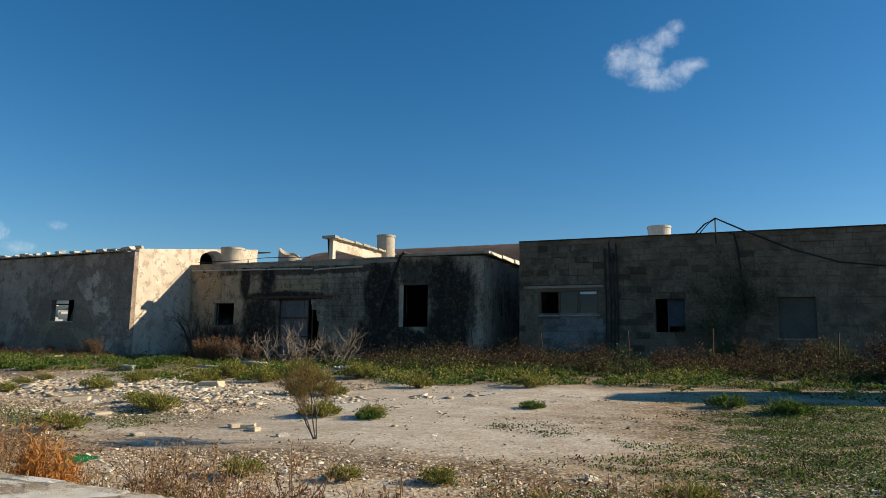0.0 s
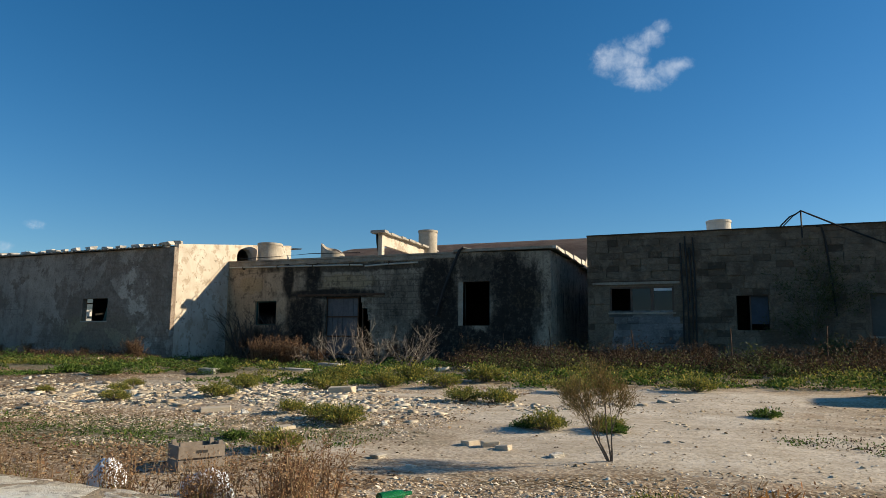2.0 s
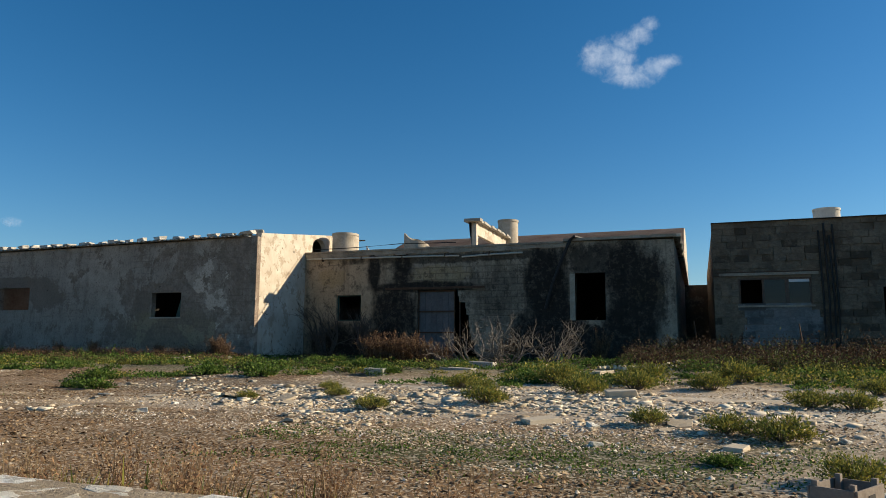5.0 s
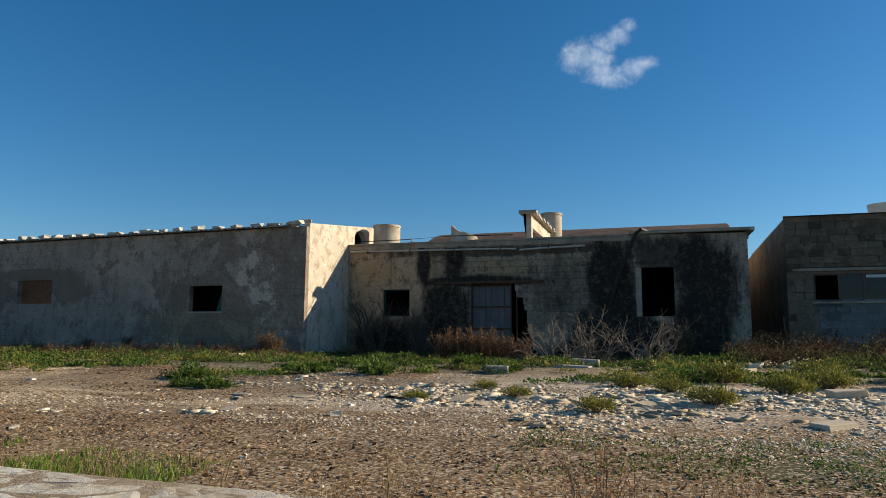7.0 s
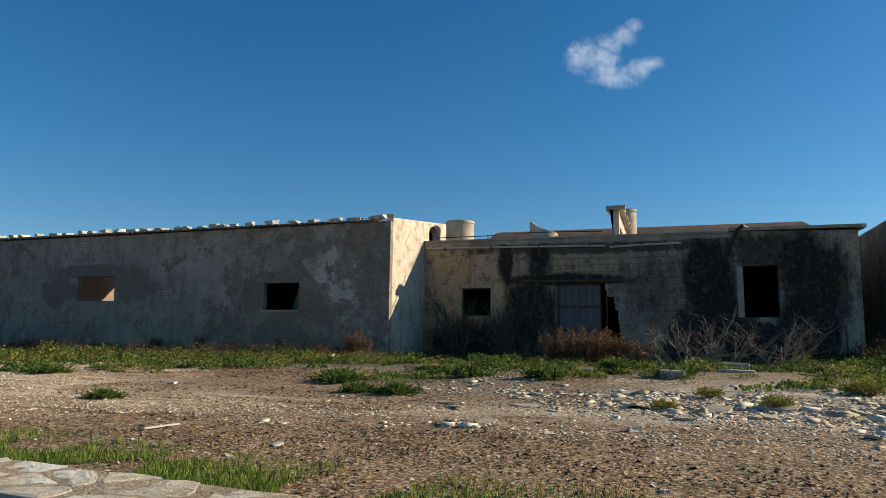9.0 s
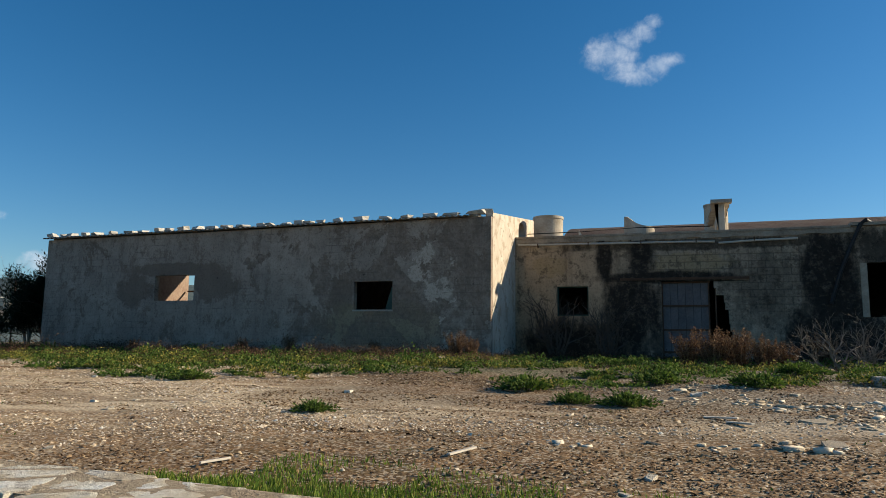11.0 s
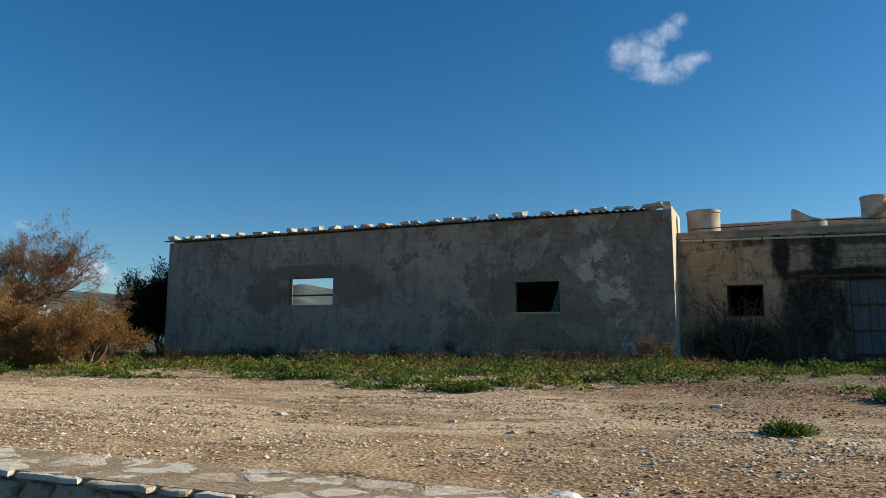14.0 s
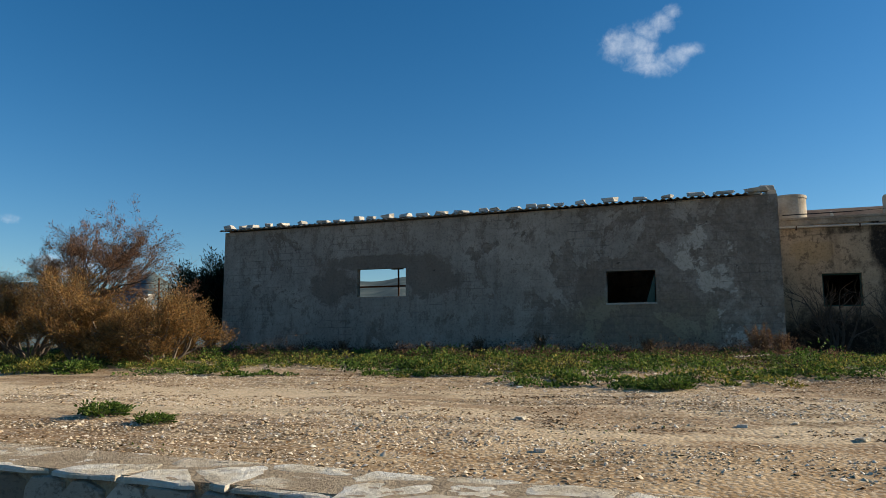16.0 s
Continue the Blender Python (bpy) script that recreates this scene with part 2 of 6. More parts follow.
def make_block(name, a, b, mortar=False):
    k = Mat(name, 0.93)
    r = k.rand()
    v = k.scale(1, 1, 1, r)
    base = k.ramp(k.noise(4, 6, 0.65, v), (0.3, a), (0.7, b))
    dark = k.math("MULTIPLY", k.step(r, 0.72, 1.0), 0.75)
    base = k.mix(dark, base, tuple(c * 0.4 for c in a))
    base = k.mix(k.math("MULTIPLY", k.step(k.noise(11, 5, 0.7, v), 0.56, 0.66), 0.5), base, tuple(c * 0.45 for c in a))
    where = k.t.nodes.new("ShaderNodeNewGeometry").outputs["Position"]
    stain = k.step(k.noise(0.9, 8, 0.7, where, 0.5), 0.46, 0.6)
    base = k.mix(k.math("MULTIPLY", stain, 0.5), base, tuple(c * 0.42 for c in a))
    crust = k.step(k.noise(2.6, 9, 0.75, where), 0.52, 0.6)
    base = k.mix(k.math("MULTIPLY", crust, 0.4), base, tuple(min(1, c * 1.25) for c in b))
    return k.done(base, k.math("ADD", k.noise(24, 5, 0.7, v), k.noise(9, 6, 0.7, where)), 0.8, 0.03)


def make_ground():
    k = Mat("stony_ground", 0.96, 0, 0.2)
    X, Y = k.axis(0), k.axis(1)
    big, mid = k.noise(0.35, 5, 0.6), k.noise(1.7, 6, 0.65)
    fine, grit = k.noise(14, 5, 0.7), k.cells(26)
    dirt = k.ramp(mid, (0.3, (0.24, 0.15, 0.073)), (0.52, (0.45, 0.305, 0.162)), (0.75, (0.63, 0.475, 0.288)))
    pale = k.ramp(k.noise(3, 7, 0.68), (0.3, (0.47, 0.39, 0.285)), (0.65, (0.74, 0.655, 0.53)))
    wob = k.math("MULTIPLY", k.math("SUBTRACT", big, 0.5), 5.0)
    xx, yy = k.math("ADD", X, wob), k.math("ADD", Y, k.math("MULTIPLY", wob, 0.6))
    floor = k.math("MULTIPLY", k.math("MULTIPLY", k.step(xx, -9, -5.5), k.math("SUBTRACT", 1.0, k.step(xx, -2.0, -0.6))), k.math("MULTIPLY", k.step(yy, 4.9, 6.0), k.math("SUBTRACT", 1.0, k.step(yy, 11.0, 12.0))))
    rub = k.math("MULTIPLY", k.math("MULTIPLY", k.step(xx, -18, -12), k.math("SUBTRACT", 1.0, k.step(xx, -8, -4))), k.math("MULTIPLY", k.step(yy, 6.6, 7.6), k.math("SUBTRACT", 1.0, k.step(yy, 10.5, 12.5))))
    c = k.mix(k.math("MAXIMUM", floor, k.math("MULTIPLY", rub, 0.95)), dirt, pale)
    track = k.math("MULTIPLY", k.math("MULTIPLY", k.step(yy, 5.8, 7.2), k.math("SUBTRACT", 1.0, k.step(yy, 8.8, 10.4))), k.math("SUBTRACT", 1.0, k.step(xx, -16, -12.5)))
    c = k.mix(k.math("MULTIPLY", track, 0.8), c, (0.74, 0.58, 0.375))
    damp = k.math("MULTIPLY", k.math("MULTIPLY", k.step(xx, -22, -17), k.math("SUBTRACT", 1.0, k.step(xx, -7, -4))), k.math("SUBTRACT", 1.0, k.step(k.math("SUBTRACT", yy, k.math("MULTIPLY", k.step(xx, -18.5, -16), 1.0)), 5.6, 7.6)))
    c = k.mix(k.math("MULTIPLY", damp, 0.8), c, k.ramp(k.noise(2.5, 6, 0.65), (0.35, (0.09, 0.048, 0.02)), (0.65, (0.22, 0.128, 0.058))))
    soil = k.math("MULTIPLY", k.math("MULTIPLY", k.step(xx, -22, -19), k.math("SUBTRACT", 1.0, k.step(xx, -13, -10))), k.step(yy, 7.2, 9.0))
    c = k.mix(k.math("MULTIPLY", soil, 0.85), c, (0.075, 0.05, 0.03))
    apron = k.math("MULTIPLY", k.math("MULTIPLY", k.step(xx, -7.5, -5.2), k.math("SUBTRACT", 1.0, k.step(xx, -3.0, -1.2))), k.math("SUBTRACT", 1.0, k.step(yy, 5.0, 6.8)))
    c = k.mix(k.math("MULTIPLY", apron, k.ramp(k.noise(1.4, 6, 0.65, k.scale(0.6, 1.5, 1)), (0.38, 0.25), (0.6, 0.9))), c, pale)
    rust = k.step(k.noise(0.8, 7, 0.68, k.scale(0.4, 1.7, 1)), 0.48, 0.56)
    c = k.mix(k.math("MULTIPLY", rust, k.math("SUBTRACT", 0.7, k.math("MULTIPLY", floor, 0.55))), c, k.ramp(k.noise(4, 5), (0.35, (0.13, 0.068, 0.028)), (0.65, (0.3, 0.17, 0.076))))
    streak = k.math("MULTIPLY", k.step(k.noise(0.75, 9, 0.72, k.scale(0.45, 1.7, 1)), 0.53, 0.6), k.math("SUBTRACT", 0.8, k.math("MULTIPLY", floor, 0.7)))
    c = k.mix(streak, c, k.ramp(k.noise(3, 5), (0.4, (0.075, 0.042, 0.017)), (0.6, (0.13, 0.085, 0.034))))
    moss = k.math("MULTIPLY", k.step(k.noise(0.9, 7, 0.68, warp=0.5), 0.5, 0.58), 0.75)
    lawn = k.both(k.math("MULTIPLY", k.step(xx, -1.4, 0.2), k.math("SUBTRACT", 1.0, k.step(yy, 9.6, 11.0))),
                  k.math("MULTIPLY", k.math("MULTIPLY", k.step(xx, -11, -9), k.math("SUBTRACT", 1.0, k.step(xx, -6.5, -5.5))), k.math("MULTIPLY", k.step(yy, 4.6, 5.4), k.math("SUBTRACT", 1.0, k.step(yy, 6.3, 6.9)))),
                  k.step(yy, 11.5, 13.0))
    green = k.ramp(k.noise(6, 5), (0.3, (0.026, 0.032, 0.01)), (0.7, (0.065, 0.078, 0.022)))
    c = k.mix(k.math("MULTIPLY", lawn, k.math("MINIMUM", 1.0, k.math("ADD", 0.6, moss))), c, green)
    clean = k.math("SUBTRACT", 1.0, k.math("MULTIPLY", floor, 0.75))
    fleck = k.math("MULTIPLY", clean, k.step(k.noise(2.2, 9, 0.74, k.scale(0.6, 1.7, 1)), 0.57, 0.63))
    c = k.mix(k.math("MULTIPLY", fleck, 0.5), c, k.ramp(k.noise(5, 4), (0.4, (0.05, 0.036, 0.016)), (0.6, (0.06, 0.065, 0.02))))
    spk = k.cells(46, out="Color")
    sp = k.t.nodes.new("ShaderNodeSeparateColor")
    k.put(sp.inputs[0], spk)
    c = k.mix(k.math("MULTIPLY", k.step(sp.outputs[0], 0.66, 0.72), 0.5), c, (0.72, 0.6, 0.43))
    c = k.mix(k.math("MULTIPLY", k.step(sp.outputs[1], 0.64, 0.72), 0.35), c, (0.19, 0.125, 0.068))
    c = k.mix(k.math("MULTIPLY", k.step(fine, 0.52, 0.75), 0.45), c, (0.135, 0.098, 0.063))
    smear = k.step(k.noise(1.1, 8, 0.7, k.scale(0.35, 1.8, 1)), 0.5, 0.62)
    c = k.mix(k.math("MULTIPLY", k.math("MULTIPLY", smear, floor), 0.45), c, (0.4, 0.31, 0.21))
    h = k.math("ADD", k.math("MULTIPLY", fine, 0.7), k.math("MULTIPLY", k.math("SUBTRACT", 0.5, grit), k.math("SUBTRACT", 1.0, k.math("MULTIPLY", floor, 0.92))))
    h = k.math("ADD", h, k.math("MULTIPLY", mid, 0.5))
    return k.done(c, h, 0.6, 0.012)


M_LEFT, M_CREAM, M_MID = make_left_plaster(), make_cream_plaster(), make_mid_plaster()
M_BLOCK = make_block("concrete_block", (0.145, 0.105, 0.07), (0.27, 0.205, 0.14))
M_BLOCK_GREY = make_block("grey_block", (0.19, 0.18, 0.165), (0.29, 0.28, 0.26))
M_MORTAR = simple("mortar", (0.14, 0.106, 0.072), (0.27, 0.21, 0.15), 3, vary=False)
M_GROUND = make_ground()
k = Mat("limestone", 0.88)
v = k.scale(1, 1, 1, k.rand())
c = k.ramp(k.noise(3.2, 8, 0.68, v), (0.32, (0.44, 0.35, 0.235)), (0.42, (0.7, 0.6, 0.44)), (0.5, (0.82, 0.755, 0.62)), (0.6, (0.9, 0.87, 0.79)))
c = k.mix(k.math("MULTIPLY", k.step(k.noise(7, 9, 0.76, v), 0.54, 0.62), 0.6), c, (0.26, 0.195, 0.13))
c = k.mix(k.math("MULTIPLY", k.step(k.rand(), 0.5, 1.0), 0.45), c, (0.5, 0.39, 0.265))
M_STONE = k.done(c, k.noise(9, 9, 0.75, v), 1.0, 0.05)
k = Mat("wall_face_stone", 0.92)
v = k.scale(1, 1, 1, k.rand())
c = k.ramp(k.rand(), (0.0, (0.3, 0.235, 0.165)), (0.4, (0.54, 0.46, 0.36)), (0.75, (0.43, 0.34, 0.25)), (1.0, (0.7, 0.63, 0.52)))
c = k.mix(k.math("MULTIPLY", k.step(k.noise(6, 8, 0.72, v), 0.5, 0.62), 0.6), c, (0.17, 0.13, 0.095))
M_FACE = k.done(c, k.noise(14, 7, 0.7, v), 0.8, 0.03)
M_JOINT = simple("wall_mortar", (0.27, 0.2, 0.125), (0.52, 0.41, 0.27), 6, bump=0.9, dist=0.03, vary=False)
M_CONCRETE = simple("old_concrete", (0.28, 0.25, 0.21), (0.48, 0.44, 0.37), 3, bump=0.5, dist=0.02)
M_LIGHTCON = simple("pale_concrete", (0.5, 0.45, 0.37), (0.68, 0.63, 0.53), 3, bump=0.4, dist=0.015)
M_TANK = simple("stained_tank_concrete", (0.3, 0.25, 0.185), (0.56, 0.49, 0.39), 2.5, bump=0.4, dist=0.015)
M_CORNICE = simple("stained_roof_edge", (0.19, 0.155, 0.115), (0.46, 0.385, 0.29), 2.6, bump=0.6, dist=0.02, vary=False)
M_VAULT = simple("weathered_vault", (0.2, 0.12, 0.085), (0.36, 0.28, 0.22), 1.3, bump=0.5, dist=0.03, vary=False)
# near-black that puts the shade of unlit hollows into the colour
M_DARK = simple("unlit_dark", (0.03, 0.027, 0.024), (0.06, 0.055, 0.05), 2, vary=False)
M_SHEET = simple("fibre_cement_sheet", (0.22, 0.2, 0.17), (0.38, 0.35, 0.31), 2, bump=0.3)
M_RUST = simple("rusty_metal", (0.06, 0.035, 0.022), (0.14, 0.08, 0.05), 9, 0.8, 0.3)
M_BLACKPIPE = simple("black_pipe", (0.012, 0.012, 0.012), (0.03, 0.028, 0.026), 9, 0.6)
M_WHITEPIPE = simple("pale_pipe", (0.42, 0.38, 0.3), (0.58, 0.54, 0.46), 6, 0.6)
M_GATE = simple("grey_sheet_metal", (0.075, 0.073, 0.078), (0.16, 0.15, 0.15), 3, 0.6, 0.2)
M_WOOD = simple("grey_wood", (0.16, 0.125, 0.095), (0.3, 0.25, 0.2), 7)
M_PALEWOOD = simple("pale_wood", (0.48, 0.43, 0.35), (0.66, 0.61, 0.52), 7)
M_ASPHALT = simple("asphalt", (0.04, 0.04, 0.042), (0.07, 0.068, 0.065), 5, bump=0.5, vary=False)


# ---- mesh tools ----
def link(name, mesh, mat, parent=None, label=""):
    ob = new(name, mesh)
    if mat and not mesh.materials:
        mesh.materials.append(mat)
    if parent:
        ob.parent = parent
    if label:
        ob["label"] = label
    return ob


def part(name, bm, mat, parent=None, label="", smooth=False):
    mesh = bpy.data.meshes.new(name)
    if smooth:
        for f in bm.faces:
            f.smooth = True
    bm.to_mesh(mesh)
    bm.free()
    return link(name, mesh, mat, parent, label)


def thing(name, at, label, category, group="", kind="", turn=0.0):
    ob = new(name)
    ob.matrix_world = pose(*at, 0, 0, turn)
    ob.empty_display_size = 0.1
    return tagged(ob, label, category, group, kind)


def box(bm, x0, x1, y0, y1, z0, z1, bevel=0.0):
    r = bmesh.ops.create_cube(bm, size=1, matrix=Matrix.Translation(((x0 + x1) / 2, (y0 + y1) / 2, (z0 + z1) / 2)) @ Matrix.Diagonal((x1 - x0, y1 - y0, z1 - z0, 1)))
    if bevel:
        edges = list({e for v in r["verts"] for e in v.link_edges})
        bmesh.ops.bevel(bm, geom=edges, offset=bevel, segments=2, affect="EDGES", profile=0.6)
    return bm


def boxes(*list_of):
    bm = bmesh.new()
    for b in list_of:
        box(bm, *b)
    return bm


def tube(bm, pts, radii, sides=8):
    """A tapered tube along points."""
    rings = []
    for i, p in enumerate(pts):
        p = Vector(p)
        d = (Vector(pts[min(i + 1, len(pts) - 1)]) - Vector(pts[max(i - 1, 0)])).normalized()
        a = d.orthogonal().normalized()
        b = d.cross(a)
        r = radii[i] if isinstance(radii, (list, tuple)) else radii
        rings.append([bm.verts.new(p + r * (math.cos(6.2832 * k / sides) * a + math.sin(6.2832 * k / sides) * b)) for k in range(sides)])
    for r0, r1 in zip(rings, rings[1:]):
        n0, best = r0[0].co, min(range(sides), key=lambda k: (r1[k].co - r0[0].co).length)
        for k in range(sides):
            bm.faces.new((r0[k], r0[(k + 1) % sides], r1[(k + 1 + best) % sides], r1[(k + best) % sides]))
    if sides > 2:
        bm.faces.new(rings[0][::-1])
        bm.faces.new(rings[-1])
    return bm


def wall_x(x0, x1, y0, y1, z0, tops, holes, step=0.5, rough=0.0):
    """A wall along x with its front at y0, a top profile [(x, z)] and openings (xa, xb, za, zb) through it."""
    xs = sorted({x0, x1, *[h[i] for h in holes for i in (0, 1)], *[p[0] for p in tops if x0 < p[0] < x1], *np.arange(x0 + step, x1 - 0.05, step).round(3)})
    def top(x):
        return float(np.interp(x, [p[0] for p in tops], [p[1] for p in tops]))
    zs = sorted({z0, *[h[i] for h in holes for i in (2, 3)]})
    zmax = [*zs, None]
    bm = bmesh.new()
    cache = {}
    def v(x, y, z):
        key = (round(x, 4), round(y, 4), round(z, 4))
        if key not in cache:
            cache[key] = bm.verts.new((x, y, z))
        return cache[key]
    def solid(i, j):
        if i < 0 or i >= len(xs) - 1 or j < 0 or j >= len(zmax) - 1:
            return False
        xm, za, zb = (xs[i] + xs[i + 1]) / 2, zmax[j], zmax[j + 1]
        return not any(h[0] < xm < h[1] and h[2] <= za + 1e-6 and zb is not None and zb <= h[3] + 1e-6 for h in holes)
    for i in range(len(xs) - 1):
        for j in range(len(zmax) - 1):
            if not solid(i, j):
                continue
            a, b = xs[i], xs[i + 1]
            la = lb = zmax[j]
            ha, hb = (top(a), top(b)) if zmax[j + 1] is None else (zmax[j + 1],) * 2
            bm.faces.new((v(a, y0, la), v(b, y0, lb), v(b, y0, hb), v(a, y0, ha)))
            bm.faces.new((v(b, y1, lb), v(a, y1, la), v(a, y1, ha), v(b, y1, hb)))
            if not solid(i - 1, j):
                bm.faces.new((v(a, y1, la), v(a, y0, la), v(a, y0, ha), v(a, y1, ha)))
            if not solid(i + 1, j):
                bm.faces.new((v(b, y0, lb), v(b, y1, lb), v(b, y1, hb), v(b, y0, hb)))
            if not solid(i, j - 1):
                bm.faces.new((v(a, y1, la), v(b, y1, lb), v(b, y0, lb), v(a, y0, la)))
            if not solid(i, j + 1):
                bm.faces.new((v(a, y0, ha), v(b, y0, hb), v(b, y1, hb), v(a, y1, ha)))
    return bm


def swap_xy(bm):
    """Turns a wall along x into one along y, whose front then faces +x."""
    bmesh.ops.transform(bm, matrix=Matrix(((0, -1, 0, 0), (1, 0, 0, 0), (0, 0, 1, 0), (0, 0, 0, 1))), verts=bm.verts)
    return bm


# ---- the lie of the land ----
def far_edge(x):
    return 2.0 - 0.061 * (x + 2.75)


def ground_z(x, y):
    e = far_edge(x)
    if y < e - 0.2:
        return 0.0
    z = float(np.interp(y, (e, 5, 8, 10, 12, 14, 18, 23, 60, 400), (0.56, 0.62, 0.76, 0.84, 0.94, 1.01, 1.1, 1.18, 1.2, -2)))
    z -= 0.1 * float(np.interp(x, (-21, -18.5, -11, -8.5), (0, 1, 1, 0))) * float(np.interp(y, (13.5, 17, 40, 60), (0, 1, 1, 0)))
    near = max(0.0, 1 - abs(y - 9) / 30) * max(0.0, 1 - abs(x + 14) / 60)
    return z + near * (0.05 * noise.noise((x * 0.5, y * 0.5, 0)) + 0.02 * noise.noise((x * 2.1, y * 2.1, 3)))


def build_ground():
    def axis_values(lo, hi, step):
        inner = list(np.arange(lo, hi + 1e-6, step))
        left, right, d = [], [], step
        a, b = lo, hi
        while b < 2500 or a > -2500:
            d *= 1.45
            a, b = a - d, b + d
            left.append(a)
            right.append(b)
        return left[::-1] + inner + right
    xs = axis_values(-42, 8, 0.25)
    es = axis_values(0, 22, 0.2)
    verts = []
    for e in es:
        for x in xs:
            y = far_edge(max(-60, min(30, x))) + e - 0.1 if e > -30 else e
            far = max(0.0, math.hypot(x + 12, y) - 60) / 400
            verts.append((x, y, ground_z(max(-60, min(30, x)), y) * max(0.0, 1 - far) - 4 * min(1.0, far)))
    w = len(xs)
    faces = [(j * w + i, j * w + i + 1, (j + 1) * w + i + 1, (j + 1) * w + i) for j in range(len(es) - 1) for i in range(w - 1)]
    mesh = bpy.data.meshes.new("ground")
    mesh.from_pydata(verts, [], faces)
    for p in mesh.polygons:
        p.use_smooth = True
    return tagged(link("ground", mesh, M_GROUND), "stony dry earth yard with gravel and patches of moss", "ground", kind="structure")


build_ground()
road_bm = bmesh.new()
rv = [road_bm.verts.new(p) for p in ((-70, far_edge(-70) - 0.41, 0.006), (-70, -6, 0.006), (40, -6, 0.006), (40, far_edge(40) - 0.41, 0.006))]
road_bm.faces.new(rv)
tagged(part("road", road_bm, M_ASPHALT), "grey asphalt road beside a low stone wall", "road", kind="structure")

# ---- left building ----
LB = thing("left_building", (0, 0, 0), "long roofed farm building with weathered grey plaster walls", "building", kind="structure")
w_front = part("wall_front", wall_x(-35.45, -20.0, 18.9, 19.1, 0.7, [(-36, 4.72), (-30, 4.75), (-20, 4.84)], [(-30.93, -29.44, 2.65, 3.44), (-24.0, -22.82, 2.33, 3.14)]), M_LEFT, LB)
for ya, yb, gaps in ((19.1, 22.0, []), (22.0, 25.9, [(22.24, 23.2, 4.75, 5.3)])):
    east = wall_x(ya, yb, 0, 0.2, 0.7, [(19.1, 4.97), (25.9, 5.86)], gaps)
    bmesh.ops.transform(swap_xy(east), matrix=Matrix.Translation((-20.0, 0, 0)), verts=east.verts)
    part("wall_east", east, M_CREAM, LB, "sunlit cream plaster end wall")
for sy in (-1, 1):
    bm = bmesh.new()
    arc = [(22.72 + sy * 0.48 * math.cos(radians(a)), 4.94 + 0.355 * math.sin(radians(a))) for a in range(0, 91, 10)]
    face = [bm.verts.new((-20.19, y, z)) for y, z in arc] + [bm.verts.new((-20.19, 22.72 + sy * 0.48, 5.3))]
    bm.faces.new(face if sy < 0 else face[::-1])
    bmesh.ops.recalc_face_normals(bm, faces=bm.faces[:])
    ex = bmesh.ops.extrude_face_region(bm, geom=bm.faces[:])
    bmesh.ops.translate(bm, vec=(0.188, 0, 0), verts=[g for g in ex["geom"] if isinstance(g, bmesh.types.BMVert)])
    bmesh.ops.recalc_face_normals(bm, faces=bm.faces[:])
    part("arch_shoulder", bm, M_CREAM, LB)
west = wall_x(19.1, 25.9, 0, 0.2, 0.7, [(19.1, 4.8), (25.9, 5.7)], [])
bmesh.ops.transform(swap_xy(west), matrix=Matrix.Translation((-35.25, 0, 0)), verts=west.verts)
part("wall_west", west, M_VAULT, LB, "bare reddish inner masonry")
part("wall_back", wall_x(-35.25, -20.2, 25.7, 25.9, 0.7, [(-35.4, 2.3), (-27.2, 2.2), (-27.1, 5.7), (-20, 5.7)], []), M_LEFT, LB)
# added wall behind the window, room shade given as near-black colour
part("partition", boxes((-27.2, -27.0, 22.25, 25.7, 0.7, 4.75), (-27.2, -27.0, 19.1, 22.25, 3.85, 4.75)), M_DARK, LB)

# ---- middle building ----
MB = thing("middle_building", (0, 0, 0), "derelict flat-roofed building with soot-blackened plaster", "building", kind="structure")
part("wall_front", wall_x(-19.998, -7.7, 21.8, 22.05, 0.7, [(-20, 4.6), (-10.95, 4.62), (-10.9, 4.66), (-7.7, 4.6)], [(-18.74, -17.81, 2.29, 3.16), (-15.76, -13.5, 1.05, 3.27), (-10.6, -9.7, 2.25, 3.68)], 0.4), M_MID, MB)
me = wall_x(22.05, 38.4, 0, 0.25, 0.7, [(22, 4.6), (38.4, 4.95)], [])
bmesh.ops.transform(swap_xy(me), matrix=Matrix.Translation((-7.7, 0, 0)), verts=me.verts)
part("wall_east", me, M_MID, MB)
# inner walls carry the unlit room's shade in their colour
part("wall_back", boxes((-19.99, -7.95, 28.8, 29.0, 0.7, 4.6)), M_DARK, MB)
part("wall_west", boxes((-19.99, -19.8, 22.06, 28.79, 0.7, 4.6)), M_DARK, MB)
# added close behind the small window so that it shows dark
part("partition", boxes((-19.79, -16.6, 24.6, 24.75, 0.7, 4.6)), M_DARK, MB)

# ---- right building ----
RB = thing("right_building", (0, 0, 0), "unplastered concrete block building with dark openings", "building", kind="structure")
RB_HOLES = [(-5.98, -4.08, 2.66, 3.45), (-2.34, -1.48, 2.05, 3.15), (1.06, 2.04, 1.95, 3.15)]
part("wall_core", wall_x(-6.62, 12.0, 22.46, 22.7, 0.7, [(-7, 5.04), (12, 5.1)], RB_HOLES, 0.6), M_MORTAR, RB)
part("wall_west", boxes((-6.62, -6.42, 22.7, 38.4, 0.7, 5.04)), M_BLOCK, RB)
# added behind the openings, the room's shade put into its colour
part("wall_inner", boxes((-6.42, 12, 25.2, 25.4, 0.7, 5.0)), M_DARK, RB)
part("alley_wall", boxes((-7.7, -6.62, 38.2, 38.4, 0.7, 4.6)), M_BLOCK, RB)
part("roof", boxes((-6.62, 12, 22.46, 31, 5.045, 5.08)), M_CONCRETE, RB)

